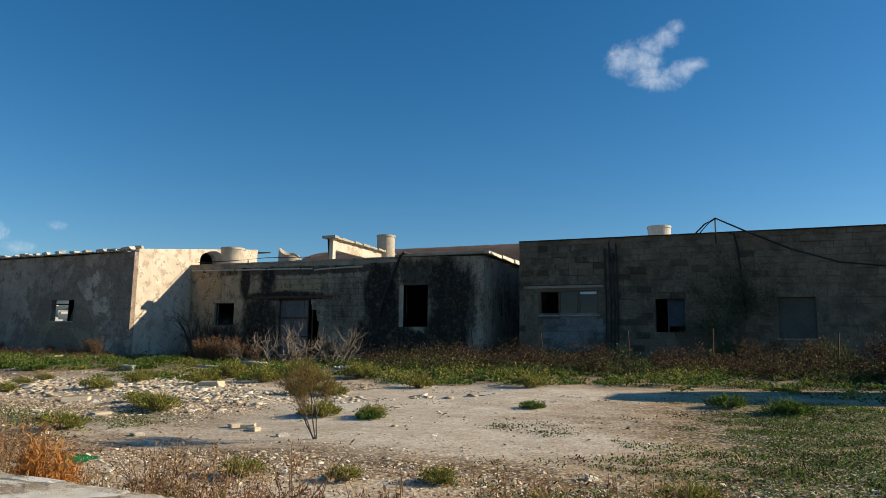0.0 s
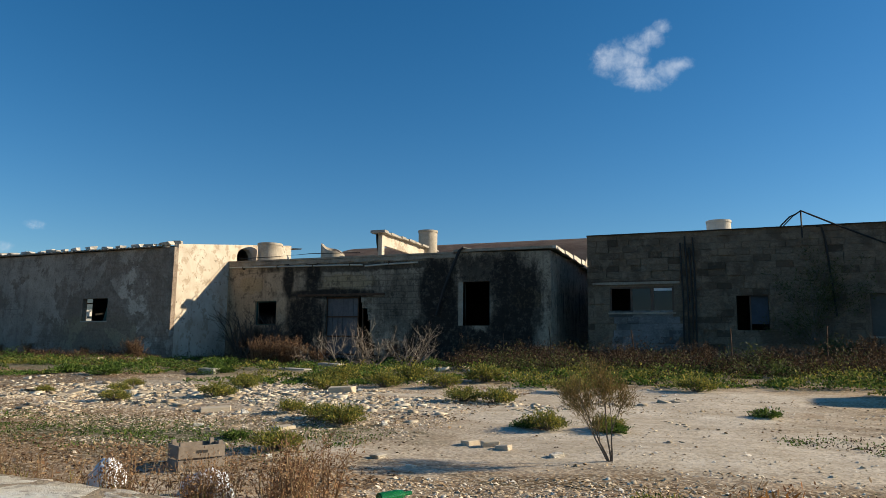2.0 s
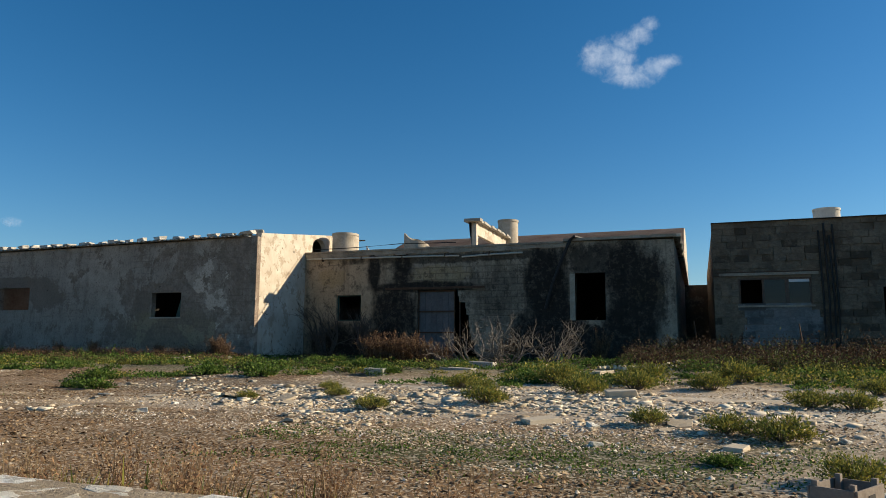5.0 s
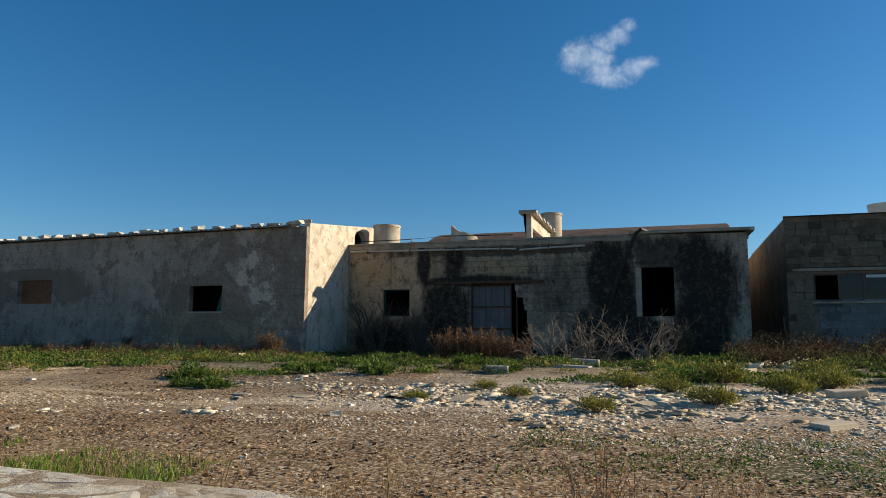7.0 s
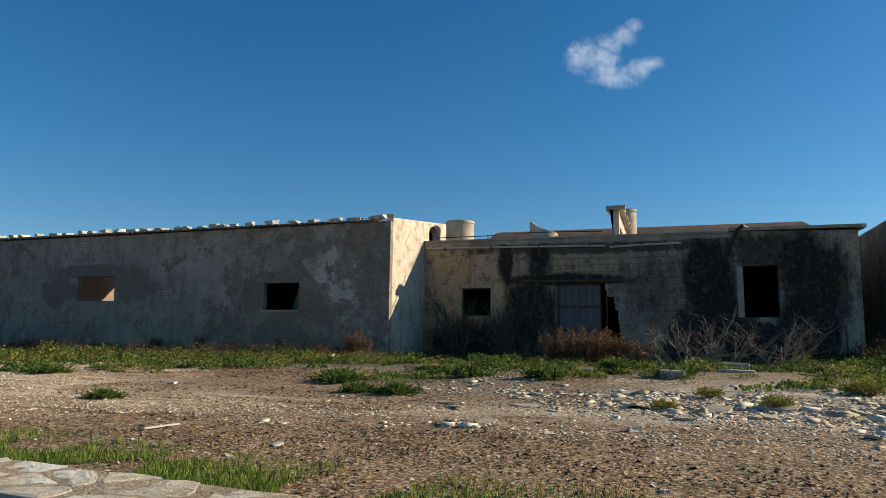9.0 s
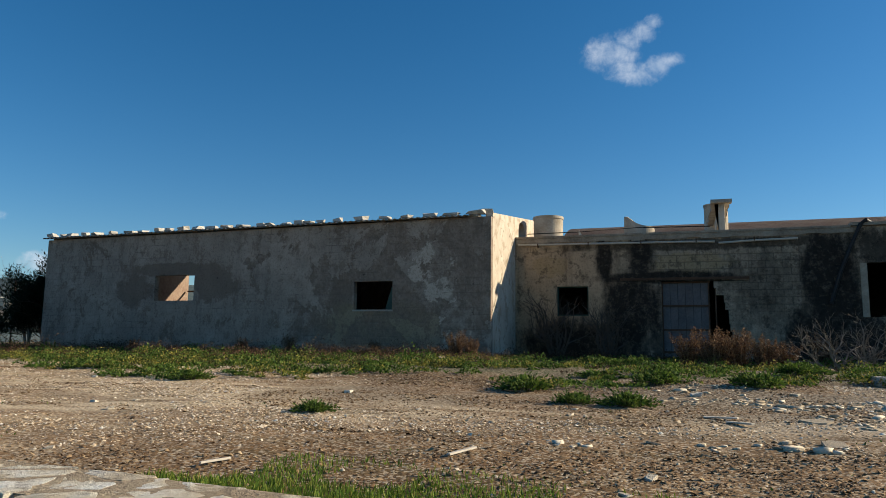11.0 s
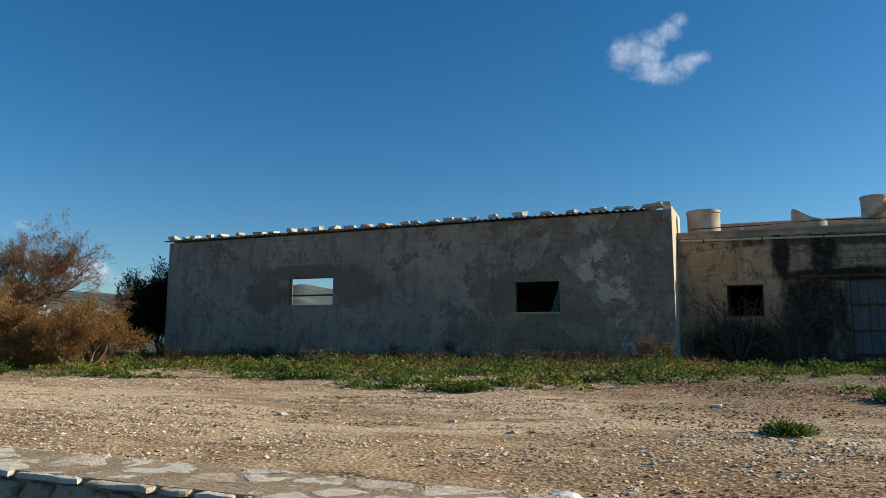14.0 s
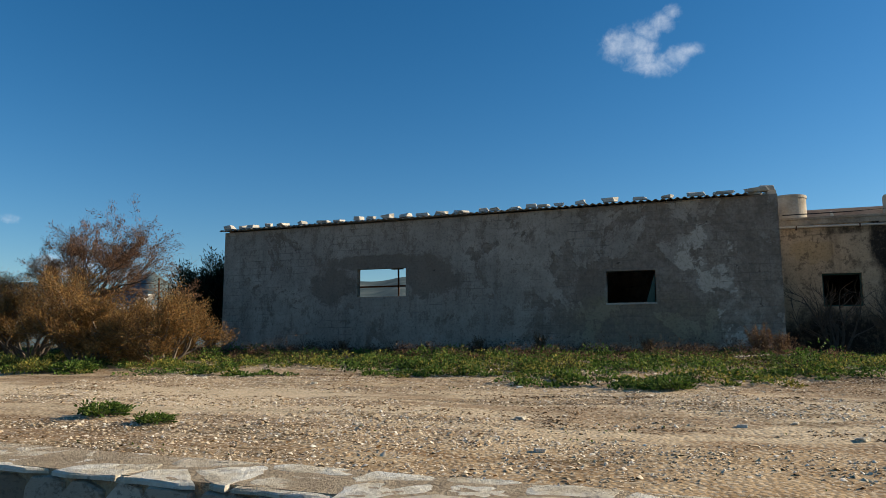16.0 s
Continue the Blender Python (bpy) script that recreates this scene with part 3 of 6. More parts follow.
# ---- more materials ----
M_LEAF = foliage("green_leaf", (0.025, 0.046, 0.01), (0.056, 0.106, 0.018), (0.105, 0.178, 0.03), (0.195, 0.24, 0.05))
M_SUCC = foliage("yellow_green_leaf", (0.06, 0.085, 0.018), (0.13, 0.155, 0.034), (0.25, 0.24, 0.05), (0.4, 0.32, 0.065))
M_DRY = foliage("dry_brown_leaf", (0.06, 0.036, 0.022), (0.12, 0.068, 0.04), (0.18, 0.1, 0.055), (0.25, 0.165, 0.09))
# darker twin of dry_brown_leaf, with shade put into the colour
M_DRYSHADE = foliage("shaded_dry_leaf", (0.024, 0.017, 0.011), (0.048, 0.03, 0.018), (0.08, 0.046, 0.027), (0.12, 0.08, 0.045))
M_DRYRED = foliage("reddish_dry_leaf", (0.14, 0.07, 0.038), (0.25, 0.135, 0.07), (0.36, 0.21, 0.11), (0.42, 0.3, 0.16))
M_STRAW = foliage("straw", (0.22, 0.14, 0.08), (0.33, 0.22, 0.12), (0.42, 0.32, 0.18))
M_RUSTY = foliage("rust_orange_leaf", (0.26, 0.095, 0.026), (0.42, 0.175, 0.042), (0.54, 0.25, 0.065), (0.38, 0.21, 0.075))
M_TAMA = foliage("orange_tamarisk_leaf", (0.1, 0.058, 0.028), (0.23, 0.125, 0.045), (0.39, 0.205, 0.062), (0.23, 0.15, 0.062), (0.09, 0.085, 0.036))
M_TWIGGY = foliage("brown_twigs", (0.1, 0.055, 0.035), (0.17, 0.095, 0.055), (0.25, 0.14, 0.075))
M_JUNI = foliage("dark_conifer_leaf", (0.008, 0.014, 0.007), (0.016, 0.026, 0.012), (0.028, 0.038, 0.018))
M_SAP = foliage("feathery_green_leaf", (0.08, 0.078, 0.026), (0.16, 0.125, 0.04), (0.25, 0.15, 0.055), (0.13, 0.12, 0.036))
M_OLIVE = foliage("olive_green_leaf", (0.04, 0.05, 0.016), (0.08, 0.09, 0.028), (0.14, 0.14, 0.05))
M_BARK = simple("grey_bark", (0.09, 0.07, 0.055), (0.2, 0.165, 0.13), 12)
M_PALEBARK = simple("pale_dead_wood", (0.24, 0.195, 0.15), (0.42, 0.36, 0.29), 12)
M_DARKBARK = simple("dark_dead_wood", (0.05, 0.04, 0.033), (0.12, 0.095, 0.075), 12)
k = Mat("pebbles", 0.9)
M_PEBBLE = k.done(k.ramp(k.island(), (0.0, (0.26, 0.165, 0.088)), (0.25, (0.5, 0.355, 0.205)), (0.55, (0.67, 0.51, 0.325)), (0.8, (0.79, 0.66, 0.48)), (1.0, (0.87, 0.8, 0.68))), k.noise(60, 4), 0.4, 0.005)
k = Mat("brown_pebbles", 0.9)
M_DARKPEBBLE = k.done(k.ramp(k.island(), (0.0, (0.085, 0.047, 0.022)), (0.5, (0.2, 0.118, 0.056)), (0.8, (0.33, 0.213, 0.11)), (0.95, (0.5, 0.36, 0.2)), (1.0, (0.75, 0.65, 0.5))), k.noise(60, 4), 0.4, 0.005)
k = Mat("rubble_limestone", 0.9)
M_RUBBLE = k.done(k.mix(k.math("MULTIPLY", k.noise(9, 5, 0.65), 0.5), k.ramp(k.island(), (0.0, (0.34, 0.265, 0.17)), (0.5, (0.6, 0.505, 0.37)), (1.0, (0.85, 0.775, 0.62))), (0.32, 0.24, 0.16)), k.noise(30, 5, 0.7), 0.6, 0.01)
M_PLASTIC = simple("white_plastic", (0.62, 0.64, 0.66), (0.78, 0.79, 0.8), 5, 0.35)
M_ROOFSTONE = simple("pale_block", (0.36, 0.33, 0.28), (0.66, 0.62, 0.55), 8)
M_FRAME = simple("brown_window_frame", (0.09, 0.06, 0.045), (0.17, 0.12, 0.09), 10)
M_BOARD = simple("grey_board", (0.075, 0.072, 0.06), (0.125, 0.12, 0.1), 2)
M_BLUEBOARD = simple("blue_grey_board", (0.04, 0.052, 0.066), (0.07, 0.085, 0.105), 2)
M_GREENBOARD = simple("green_board", (0.03, 0.06, 0.05), (0.07, 0.11, 0.09), 4)


def glass(name, tint, rough):
    g = Mat(name, rough, 0, 0.2)
    g.b.inputs["Transmission Weight"].default_value = 0.6
    return g.done(g.ramp(g.noise(3, 5), (0.3, tuple(c * 0.6 for c in tint)), (0.7, tint)))


M_GLASS = glass("dusty_glass", (0.014, 0.024, 0.042), 0.1)
M_BOTTLE = glass("green_glass", (0.02, 0.3, 0.09), 0.08)


# ---- plant tools ----
def leaf_mesh(name, base, way, length, width, mat):
    """Many leaves as rhombs: base points, directions, lengths and widths."""
    n = len(base)
    rng = np.random.default_rng(n)
    way = way / (np.linalg.norm(way, axis=1, keepdims=True) + 1e-9)
    side = np.cross(way, rng.normal(size=(n, 3)))
    side /= np.linalg.norm(side, axis=1, keepdims=True) + 1e-9
    L, W = length[:, None], width[:, None]
    v = np.stack([base, base + way * L * 0.45 + side * W * 0.5, base + way * L, base + way * L * 0.45 - side * W * 0.5], 1).reshape(-1, 3)
    mesh = bpy.data.meshes.new(name)
    mesh.vertices.add(4 * n)
    mesh.vertices.foreach_set("co", v.astype(np.float32).ravel())
    mesh.loops.add(4 * n)
    mesh.loops.foreach_set("vertex_index", np.arange(4 * n, dtype=np.int32))
    mesh.polygons.add(n)
    mesh.polygons.foreach_set("loop_start", np.arange(0, 4 * n, 4, dtype=np.int32))
    mesh.update(calc_edges=True)
    mesh.materials.append(mat)
    return mesh


def grow(bm, p, d, length, r, depth, tips, bend=0.25, spread=0.7, sides=5, rng=random, up=0.05, kids=(2, 3)):
    """A branching limb; the ends of its twigs are added to tips."""
    pts, radii = [Vector(p)], [r]
    q = Vector(d).normalized()
    for i in range(3):
        q = (q + Vector((rng.uniform(-bend, bend), rng.uniform(-bend, bend), rng.uniform(-bend, bend) + up))).normalized()
        pts.append(pts[-1] + q * length / 3)
        radii.append(r * (1 - 0.16 * (i + 1)))
        if depth <= 1:
            tips.append((pts[-1].copy(), q.copy()))
    tube(bm, pts, radii, sides)
    if depth > 0:
        for _ in range(rng.randint(*kids)):
            a = pts[rng.randint(1, 3)]
            w = (q + Vector((rng.uniform(-spread, spread), rng.uniform(-spread, spread), rng.uniform(-spread, spread) * 0.7))).normalized()
            grow(bm, a, w, length * rng.uniform(0.6, 0.85), r * 0.55, depth - 1, tips, bend, spread, max(3, sides - 1), rng, up, kids)


def feathers(name, tips, per, reach, length, width, mat, seed=1, droop=0.0):
    rng = np.random.default_rng(seed)
    P = np.array([t[0] for t in tips])
    D = np.array([t[1] for t in tips])
    i = rng.integers(0, len(P), len(P) * per)
    base = P[i] + rng.normal(size=(len(i), 3)) * reach
    way = D[i] + rng.normal(size=(len(i), 3)) * 0.7
    way[:, 2] += 0.2 - droop
    return leaf_mesh(name, base, way, length * rng.uniform(0.6, 1.4, len(i)), width * rng.uniform(0.6, 1.3, len(i)), mat)


def ground_grid(x, y):
    return np.array([ground_z(a, b) for a, b in zip(x, y)])


def shrub(name, label, mat, seed, r=0.3, h=0.3, n=520, leaf=0.055, wide=0.016, stem_mat=None, group="", upright=0.6):
    """A low bushy plant: stems with a dome of small leaves."""
    rng = np.random.default_rng(seed)
    ob = thing(name, (0, 0, -20), label, "shrub", group)
    bm = bmesh.new()
    tops = []
    for i in range(max(7, n // 45)):
        a, q = rng.uniform(0, 6.283), rng.uniform(0.1, 1.0) ** 0.6
        tip = Vector((math.cos(a) * r * q, math.sin(a) * r * q, h * rng.uniform(0.65, 1.1) * math.sqrt(max(0.08, 1 - 0.8 * q * q))))
        mid = Vector((tip.x * 0.4, tip.y * 0.4, tip.z * 0.55))
        tube(bm, [(tip.x * 0.1, tip.y * 0.1, -0.03), mid, tip], [0.006, 0.005, 0.002], 4)
        tops.append((mid, tip))
    part("stem_tuft", bm, stem_mat or M_BARK, ob)["kind"] = "stuff"
    i = rng.integers(0, len(tops), n)
    t = rng.uniform(0.15, 1.05, n)[:, None]
    A, B = np.array([p[0] for p in tops])[i], np.array([p[1] for p in tops])[i]
    base = A * (1 - t) + B * t + rng.normal(size=(n, 3)) * r * 0.09
    base[:, 2] = np.maximum(base[:, 2], 0.01)
    way = (B - A) * 0.8 / (h + 0.01) + rng.normal(size=(n, 3)) * 0.5
    way[:, 2] += upright
    link("foliage", leaf_mesh("foliage", base, way, leaf * rng.uniform(0.6, 1.4, n), wide * rng.uniform(0.7, 1.3, n), mat), None, ob)
    return ob


def stalks(name, label, mat, seed, h=0.4, r=0.14, stems=9, n=220, leaf=0.03, wide=0.01, group=""):
    """A dry weed: thin upright stalks with shrivelled leaves."""
    rng = np.random.default_rng(seed)
    ob = thing(name, (0, 0, -20), label, "weed", group)
    bm, pts = bmesh.new(), []
    for i in range(stems):
        a, q = rng.uniform(0, 6.283), rng.uniform(0.1, 1)
        base = Vector((math.cos(a) * r * 0.35 * q, math.sin(a) * r * 0.35 * q, -0.03))
        tip = Vector((math.cos(a) * r * q * 1.2, math.sin(a) * r * q * 1.2, h * rng.uniform(0.6, 1.15)))
        mid = (base + tip) / 2 + Vector(rng.normal(size=3)) * 0.02
        q = 0.6 if h < 0.5 else 1.0
        tube(bm, [base, mid, tip], [0.005 * q, 0.004 * q, 0.002 * q], 4)
        pts.append((base, tip))
    part("stalk_tuft", bm, M_STRAW if mat is not M_RUSTY else M_RUSTY, ob)["kind"] = "stuff"
    i, t = rng.integers(0, stems, n), rng.uniform(0.15, 1.02, n)[:, None]
    A, B = np.array([p[0] for p in pts])[i], np.array([p[1] for p in pts])[i]
    base = A * (1 - t) + B * t + rng.normal(size=(n, 3)) * 0.025
    way = rng.normal(size=(n, 3)) * 0.7
    way[:, 2] += 0.6
    link("foliage", leaf_mesh("foliage", base, way, leaf * rng.uniform(0.5, 1.6, n), wide * rng.uniform(0.6, 1.4, n), mat), None, ob)
    return ob


def place(proto, spots, grow_by=(0.8, 1.25), seed=5, sink=0.0):
    """Sets the prototype on the first spot and copies on the others: (x, y) or (x, y, size)."""
    rng = random.Random(seed)
    for i, s in enumerate(spots):
        f = s[2] if len(s) > 2 else rng.uniform(*grow_by)
        m = pose(s[0], s[1], ground_z(s[0], s[1]) - sink, 0, 0, rng.uniform(0, 360)) @ Matrix.Diagonal((f, f, f * rng.uniform(0.9, 1.1), 1))
        if i == 0:
            proto.matrix_basis = m
        else:
            scale = proto.scale.copy()
            copy_thing(proto, m @ Matrix.Diagonal((1 / scale.x, 1 / scale.y, 1 / scale.z, 1)))


# ---- left building: roof and details ----
ROOF_N = 15
for i in range(ROOF_N):
    a, b = -35.55 + i * 1.0, -35.55 + (i + 1) * 1.0 + 0.04
    bm = bmesh.new()
    nx = 40
    rows = []
    for y, z in ((18.74, 4.83), (22.3, 5.28), (27.6, 5.94)):
        row = []
        for j in range(nx + 1):
            x = a + (b - a) * j / nx
            row.append((x, y, z + 0.022 * math.sin(x * 6.2832 / 0.17) + np.interp(x, (-36, -20), (-0.06, 0.04)) + 0.006 * (i % 2)))
        rows.append(row)
    up = [[bm.verts.new(p) for p in r] for r in rows]
    lo = [[bm.verts.new((p[0], p[1], p[2] - 0.009)) for p in r] for r in rows]
    for r0, r1 in zip(up, up[1:]):
        for j in range(nx):
            bm.faces.new((r0[j], r0[j + 1], r1[j + 1], r1[j]))
    for r0, r1 in zip(lo, lo[1:]):
        for j in range(nx):
            bm.faces.new((r0[j + 1], r0[j], r1[j], r1[j + 1]))
    for j in range(nx):
        bm.faces.new((lo[0][j], lo[0][j + 1], up[0][j + 1], up[0][j]))
    part("roof_sheet", bm, M_SHEET, LB, "corrugated fibre-cement sheet" if i == 0 else "", smooth=True)

rs = random.Random(11)


def rough_block(rng, w, d, h, jit=0.25):
    bm = bmesh.new()
    box(bm, -w / 2, w / 2, -d / 2, d / 2, 0, h)
    for v in bm.verts:
        v.co += Vector((rng.uniform(-jit, jit) * w * 0.3, rng.uniform(-jit, jit) * d * 0.3, (rng.uniform(-jit, jit * 0.3) * h * 0.5) if v.co.z > 0.01 else 0))
    bmesh.ops.bevel(bm, geom=bm.edges[:], offset=min(w, d, h) * 0.09, segments=1, affect="EDGES")
    return bm


x = -35.3
while x < -20.4:
    w = rs.uniform(0.2, 0.34) if x < -21.8 else rs.uniform(0.34, 0.46)
    bm = rough_block(rs, w, rs.uniform(0.18, 0.3), rs.uniform(0.065, 0.13), 0.7)
    ob = part("roof_stone", bm, M_ROOFSTONE)
    yy = rs.uniform(18.92, 19.02)
    ob.matrix_world = pose(x, yy, 4.845 + (yy - 18.74) * 0.126 + np.interp(x, (-36, -20), (-0.06, 0.04)) + 0.018, 7, 0, rs.uniform(-14, 14))
    tagged(ob, "pale broken block weighing down the corrugated roof edge", "stone", "stones along the roof edge")
    x += w + rs.uniform(0.06, 0.5)
for i, (w, yy, z, a) in enumerate(((0.34, 19.25, 4.86, 12), (0.26, 19.02, 4.845, -20))):
    bm = rough_block(rs, w, 0.2, 0.13, 0.4)
    ob = part("loose_block", bm, M_CONCRETE)
    ob.matrix_world = pose(-20.22 - 0.24 * i, yy, z if i else 4.975, 0, 0, a)
    tagged(ob, "broken block lying on the building's corner", "stone")

W2 = thing("window_board", (-22.86, 18.97, 2.34), "green board leaning inside a glassless window", "board")
bm = bmesh.new()
vs = [bm.verts.new(p) for p in ((0, 0, 0), (0.02, 0, 0.72), (-0.2, 0.01, 0.02))]
bm.faces.new(vs)
r = bmesh.ops.extrude_face_region(bm, geom=bm.faces[:])
bmesh.ops.translate(bm, vec=(0, 0.02, 0), verts=[g for g in r["geom"] if isinstance(g, bmesh.types.BMVert)])
part("panel", bm, M_GREENBOARD, W2)
sill = part("window_sill", boxes((-24.02, -22.8, 18.87, 19.12, 2.3, 2.345)), M_CONCRETE)
tagged(sill, "crumbling concrete sill of the plastered wall's window", "window sill", kind="structure")
POLE = thing("inner_post", (-32.25, 24.9, 1.3), "thin rusty post standing inside the roofless end", "post")
part("pole", tube(bmesh.new(), [(0, 0, -0.1), (0.03, 0, 2.0), (0.0, 0, 3.9)], 0.035), M_RUST, POLE)
part("bracket", boxes((-0.25, 0.2, -0.06, 0.06, 2.75, 3.1)), M_RUST, POLE)
part("rail", boxes((-2.9, 5.0, 0.82, 0.88, 2.17, 2.23)), M_RUST, POLE)

# ---- middle building: roof, cornice, fittings ----
part("roof", boxes((-19.99, -10.93, 21.74, 29.0, 4.62, 4.68)), M_CORNICE, MB)
part("roof", boxes((-10.93, -7.62, 21.72, 29.0, 4.665, 4.75)), M_CORNICE, MB)
bm = bmesh.new()
for i in range(24):
    a = -19.98 + i * 0.38
    box(bm, a, a + 0.379, 21.757 + 0.016 * rs.random(), 21.798, 4.45 + 0.05 * rs.random(), 4.615)
part("cornice", bm, M_CORNICE, MB, "broken concrete roof edging")
bm = bmesh.new()
rows = []
for j in range(29):
    a = radians(-36 + 72 * j / 28)
    rows.append((32.6 + 10 * math.sin(a), -3.47 + 10 * math.cos(a)))
left = [bm.verts.new((-19.6, y, z)) for y, z in rows]
right = [bm.verts.new((-7.52, y, z)) for y, z in rows]
for j in range(28):
    bm.faces.new((left[j + 1], left[j], right[j], right[j + 1]))
r = bmesh.ops.solidify(bm, geom=bm.faces[:], thickness=0.12)
part("vault_roof", bm, M_VAULT, MB, "reddish weathered barrel vault", smooth=False)
bm = bmesh.new()
f = [bm.verts.new((-7.5, y, z - 0.02)) for y, z in rows]
bm.faces.new(f)
ex = bmesh.ops.extrude_face_region(bm, geom=bm.faces[:])
bmesh.ops.translate(bm, vec=(-0.15, 0, 0), verts=[g for g in ex["geom"] if isinstance(g, bmesh.types.BMVert)])
bmesh.ops.recalc_face_normals(bm, faces=bm.faces[:])
part("vault_gable", bm, M_CREAM, MB, "sunlit cream gable of the vault")
bm = bmesh.new()
for i in range(32):
    box(bm, -7.72 + 0.015 * (i % 2), -7.5 - 0.02 * (i % 3), 21.75 + i * 0.5, 22.245 + i * 0.5, 4.66 + 0.005 * (i % 3), 4.755 + 0.011 * i)
part("eaves_slab", bm, M_LIGHTCON, MB, "pale overhanging roof slab edge")

BEAM = thing("roof_beam", (-14.06, 22.65, 4.66), "ruined concrete beam on a post with crumbling tile coping", "beam")
part("post", box(bmesh.new(), -0.07, 0.1, -0.12, 0.1, 0, 0.94, 0.02), M_CREAM, BEAM)
part("beam", box(bmesh.new(), -0.05, 0.08, 0.1, 4.9, 0.5, 0.94, 0.02), M_CREAM, BEAM)
bm = bmesh.new()
for i in range(17):
    a = -0.3 + i * 0.315
    box(bm, -0.24 + rs.uniform(-0.04, 0.03), 0.26 + rs.uniform(-0.04, 0.05), a, a + 0.3, 0.93 - 0.015 * rs.random(), 0.98 + 0.04 * rs.random())
part("coping", bm, M_CONCRETE, BEAM, "crumbling grey tile coping")
bm = bmesh.new()
vs = [bm.verts.new(p) for p in ((-0.17, -0.08, 0.93), (-0.15, -0.08, 0.6), (-0.075, -0.08, 0.1), (-0.075, -0.08, 0.93))]
bm.faces.new(vs)
bmesh.ops.solidify(bm, geom=bm.faces[:], thickness=0.1)
part("bracket", bm, M_CONCRETE, BEAM)


def tank(name, at, r, h, label, mat, cut=0.0, cat="water tank"):
    """An open concrete cylinder with a wall and a rim, whole or broken off at a slant."""
    ob = thing(name, at, label, cat)
    bm = bmesh.new()
    n = 40
    ring = lambda rad, z, c: [bm.verts.new((rad * math.cos(6.2832 * i / n), rad * math.sin(6.2832 * i / n), z + c * (-math.cos(6.2832 * i / n)) * 0.5 - (c * 0.12 * math.sin(6.2832 * i * 3 / n)))) for i in range(n)]
    rings = [ring(r, 0, 0), ring(r, h * 0.5, 0), ring(r, h, cut), ring(r - 0.06, h, cut), ring(r - 0.06, 0.06, 0)]
    for a, b in zip(rings, rings[1:]):
        for i in range(n):
            bm.faces.new((a[i], a[(i + 1) % n], b[(i + 1) % n], b[i]))
    bm.faces.new(rings[-1])
    bm.faces.new(rings[0][::-1])
    part("barrel", bm, mat, ob, smooth=False)
    if not cut:
        bm = bmesh.new()
        o, i2 = [], []
        for zz in (h - 0.07, h + 0.012):
            o.append([bm.verts.new(((r + 0.022) * math.cos(6.2832 * i / n), (r + 0.022) * math.sin(6.2832 * i / n), zz)) for i in range(n)])
            i2.append([bm.verts.new(((r - 0.07) * math.cos(6.2832 * i / n), (r - 0.07) * math.sin(6.2832 * i / n), zz)) for i in range(n)])
        for i in range(n):
            j = (i + 1) % n
            bm.faces.new((o[0][i], o[0][j], o[1][j], o[1][i]))
            bm.faces.new((o[1][i], o[1][j], i2[1][j], i2[1][i]))
            bm.faces.new((i2[1][i], i2[1][j], i2[0][j], i2[0][i]))
        part("rim", bm, mat, ob)
    return ob


tank("water_tank", (-19.25, 23.3, 4.68), 0.47, 0.84, "round concrete water tank on the flat roof", M_TANK)
tank("water_tank", (-14.0, 26.9, 4.75), 0.39, 1.6, "tall round concrete water tank behind a ruined beam", M_TANK)
tank("broken_tank", (-16.4, 23.3, 4.68), 0.46, 0.5, "round concrete tank broken off at a slant", M_TANK, 0.42)
tank("water_tank", (-2.7, 28.0, 5.08), 0.43, 1.24, "pale round tank on the block building's roof", M_LIGHTCON)
SH = thing("roof_shard", (-18.15, 23.0, 4.68), "curved pale shard sticking up from the roof", "rubble")
part("shard", tube(bmesh.new(), [(0.12, 0, 0), (0.0, 0, 0.1), (-0.05, 0, 0.24), (-0.07, 0, 0.34)], [0.06, 0.06, 0.04, 0.015], 5), M_LIGHTCON, SH)

PIPE = thing("wall_pipe", (-19.9, 21.72, 4.40), "pale water pipe clipped below the roof edge", "pipe")
part("pipe", tube(bmesh.new(), [(0, 0, 0.03), (2.5, 0, 0.0), (5.0, 0, -0.03), (5.6, 0, -0.05)], 0.03), M_WHITEPIPE, PIPE)
part("pipe", tube(bmesh.new(), [(5.7, 0, -0.09), (6.6, 0, -0.05), (7.7, 0, -0.03)], 0.03), M_WHITEPIPE, PIPE)
for i in range(5):
    part("clip", boxes((0.6 + i * 1.5, 0.63 + i * 1.5, -0.035, 0.07, -0.06, 0.05)), M_RUST, PIPE)
DP = thing("drain_pipe", (-10.7, 21.68, 4.7), "bent black drain pipe on a sooty wall", "pipe")
part("pipe", tube(bmesh.new(), [(0.3, 0.3, 0.06), (0.12, -0.02, 0.09), (0.0, 0, 0.0), (-0.3, 0, -0.68), (-0.55, 0, -1.3), (-0.8, 0.02, -2.1)], 0.05), M_BLACKPIPE, DP)
CB = thing("roof_cable", (-19.6, 21.72, 4.7), "thin dark cable along the flat roof edge", "cable")
part("wire", tube(bmesh.new(), [(0, 0, 0.06), (1.6, 0, 0.07), (3.2, 0, 0.13), (5.2, 0, 0.09)], 0.014, 5), M_BLACKPIPE, CB)

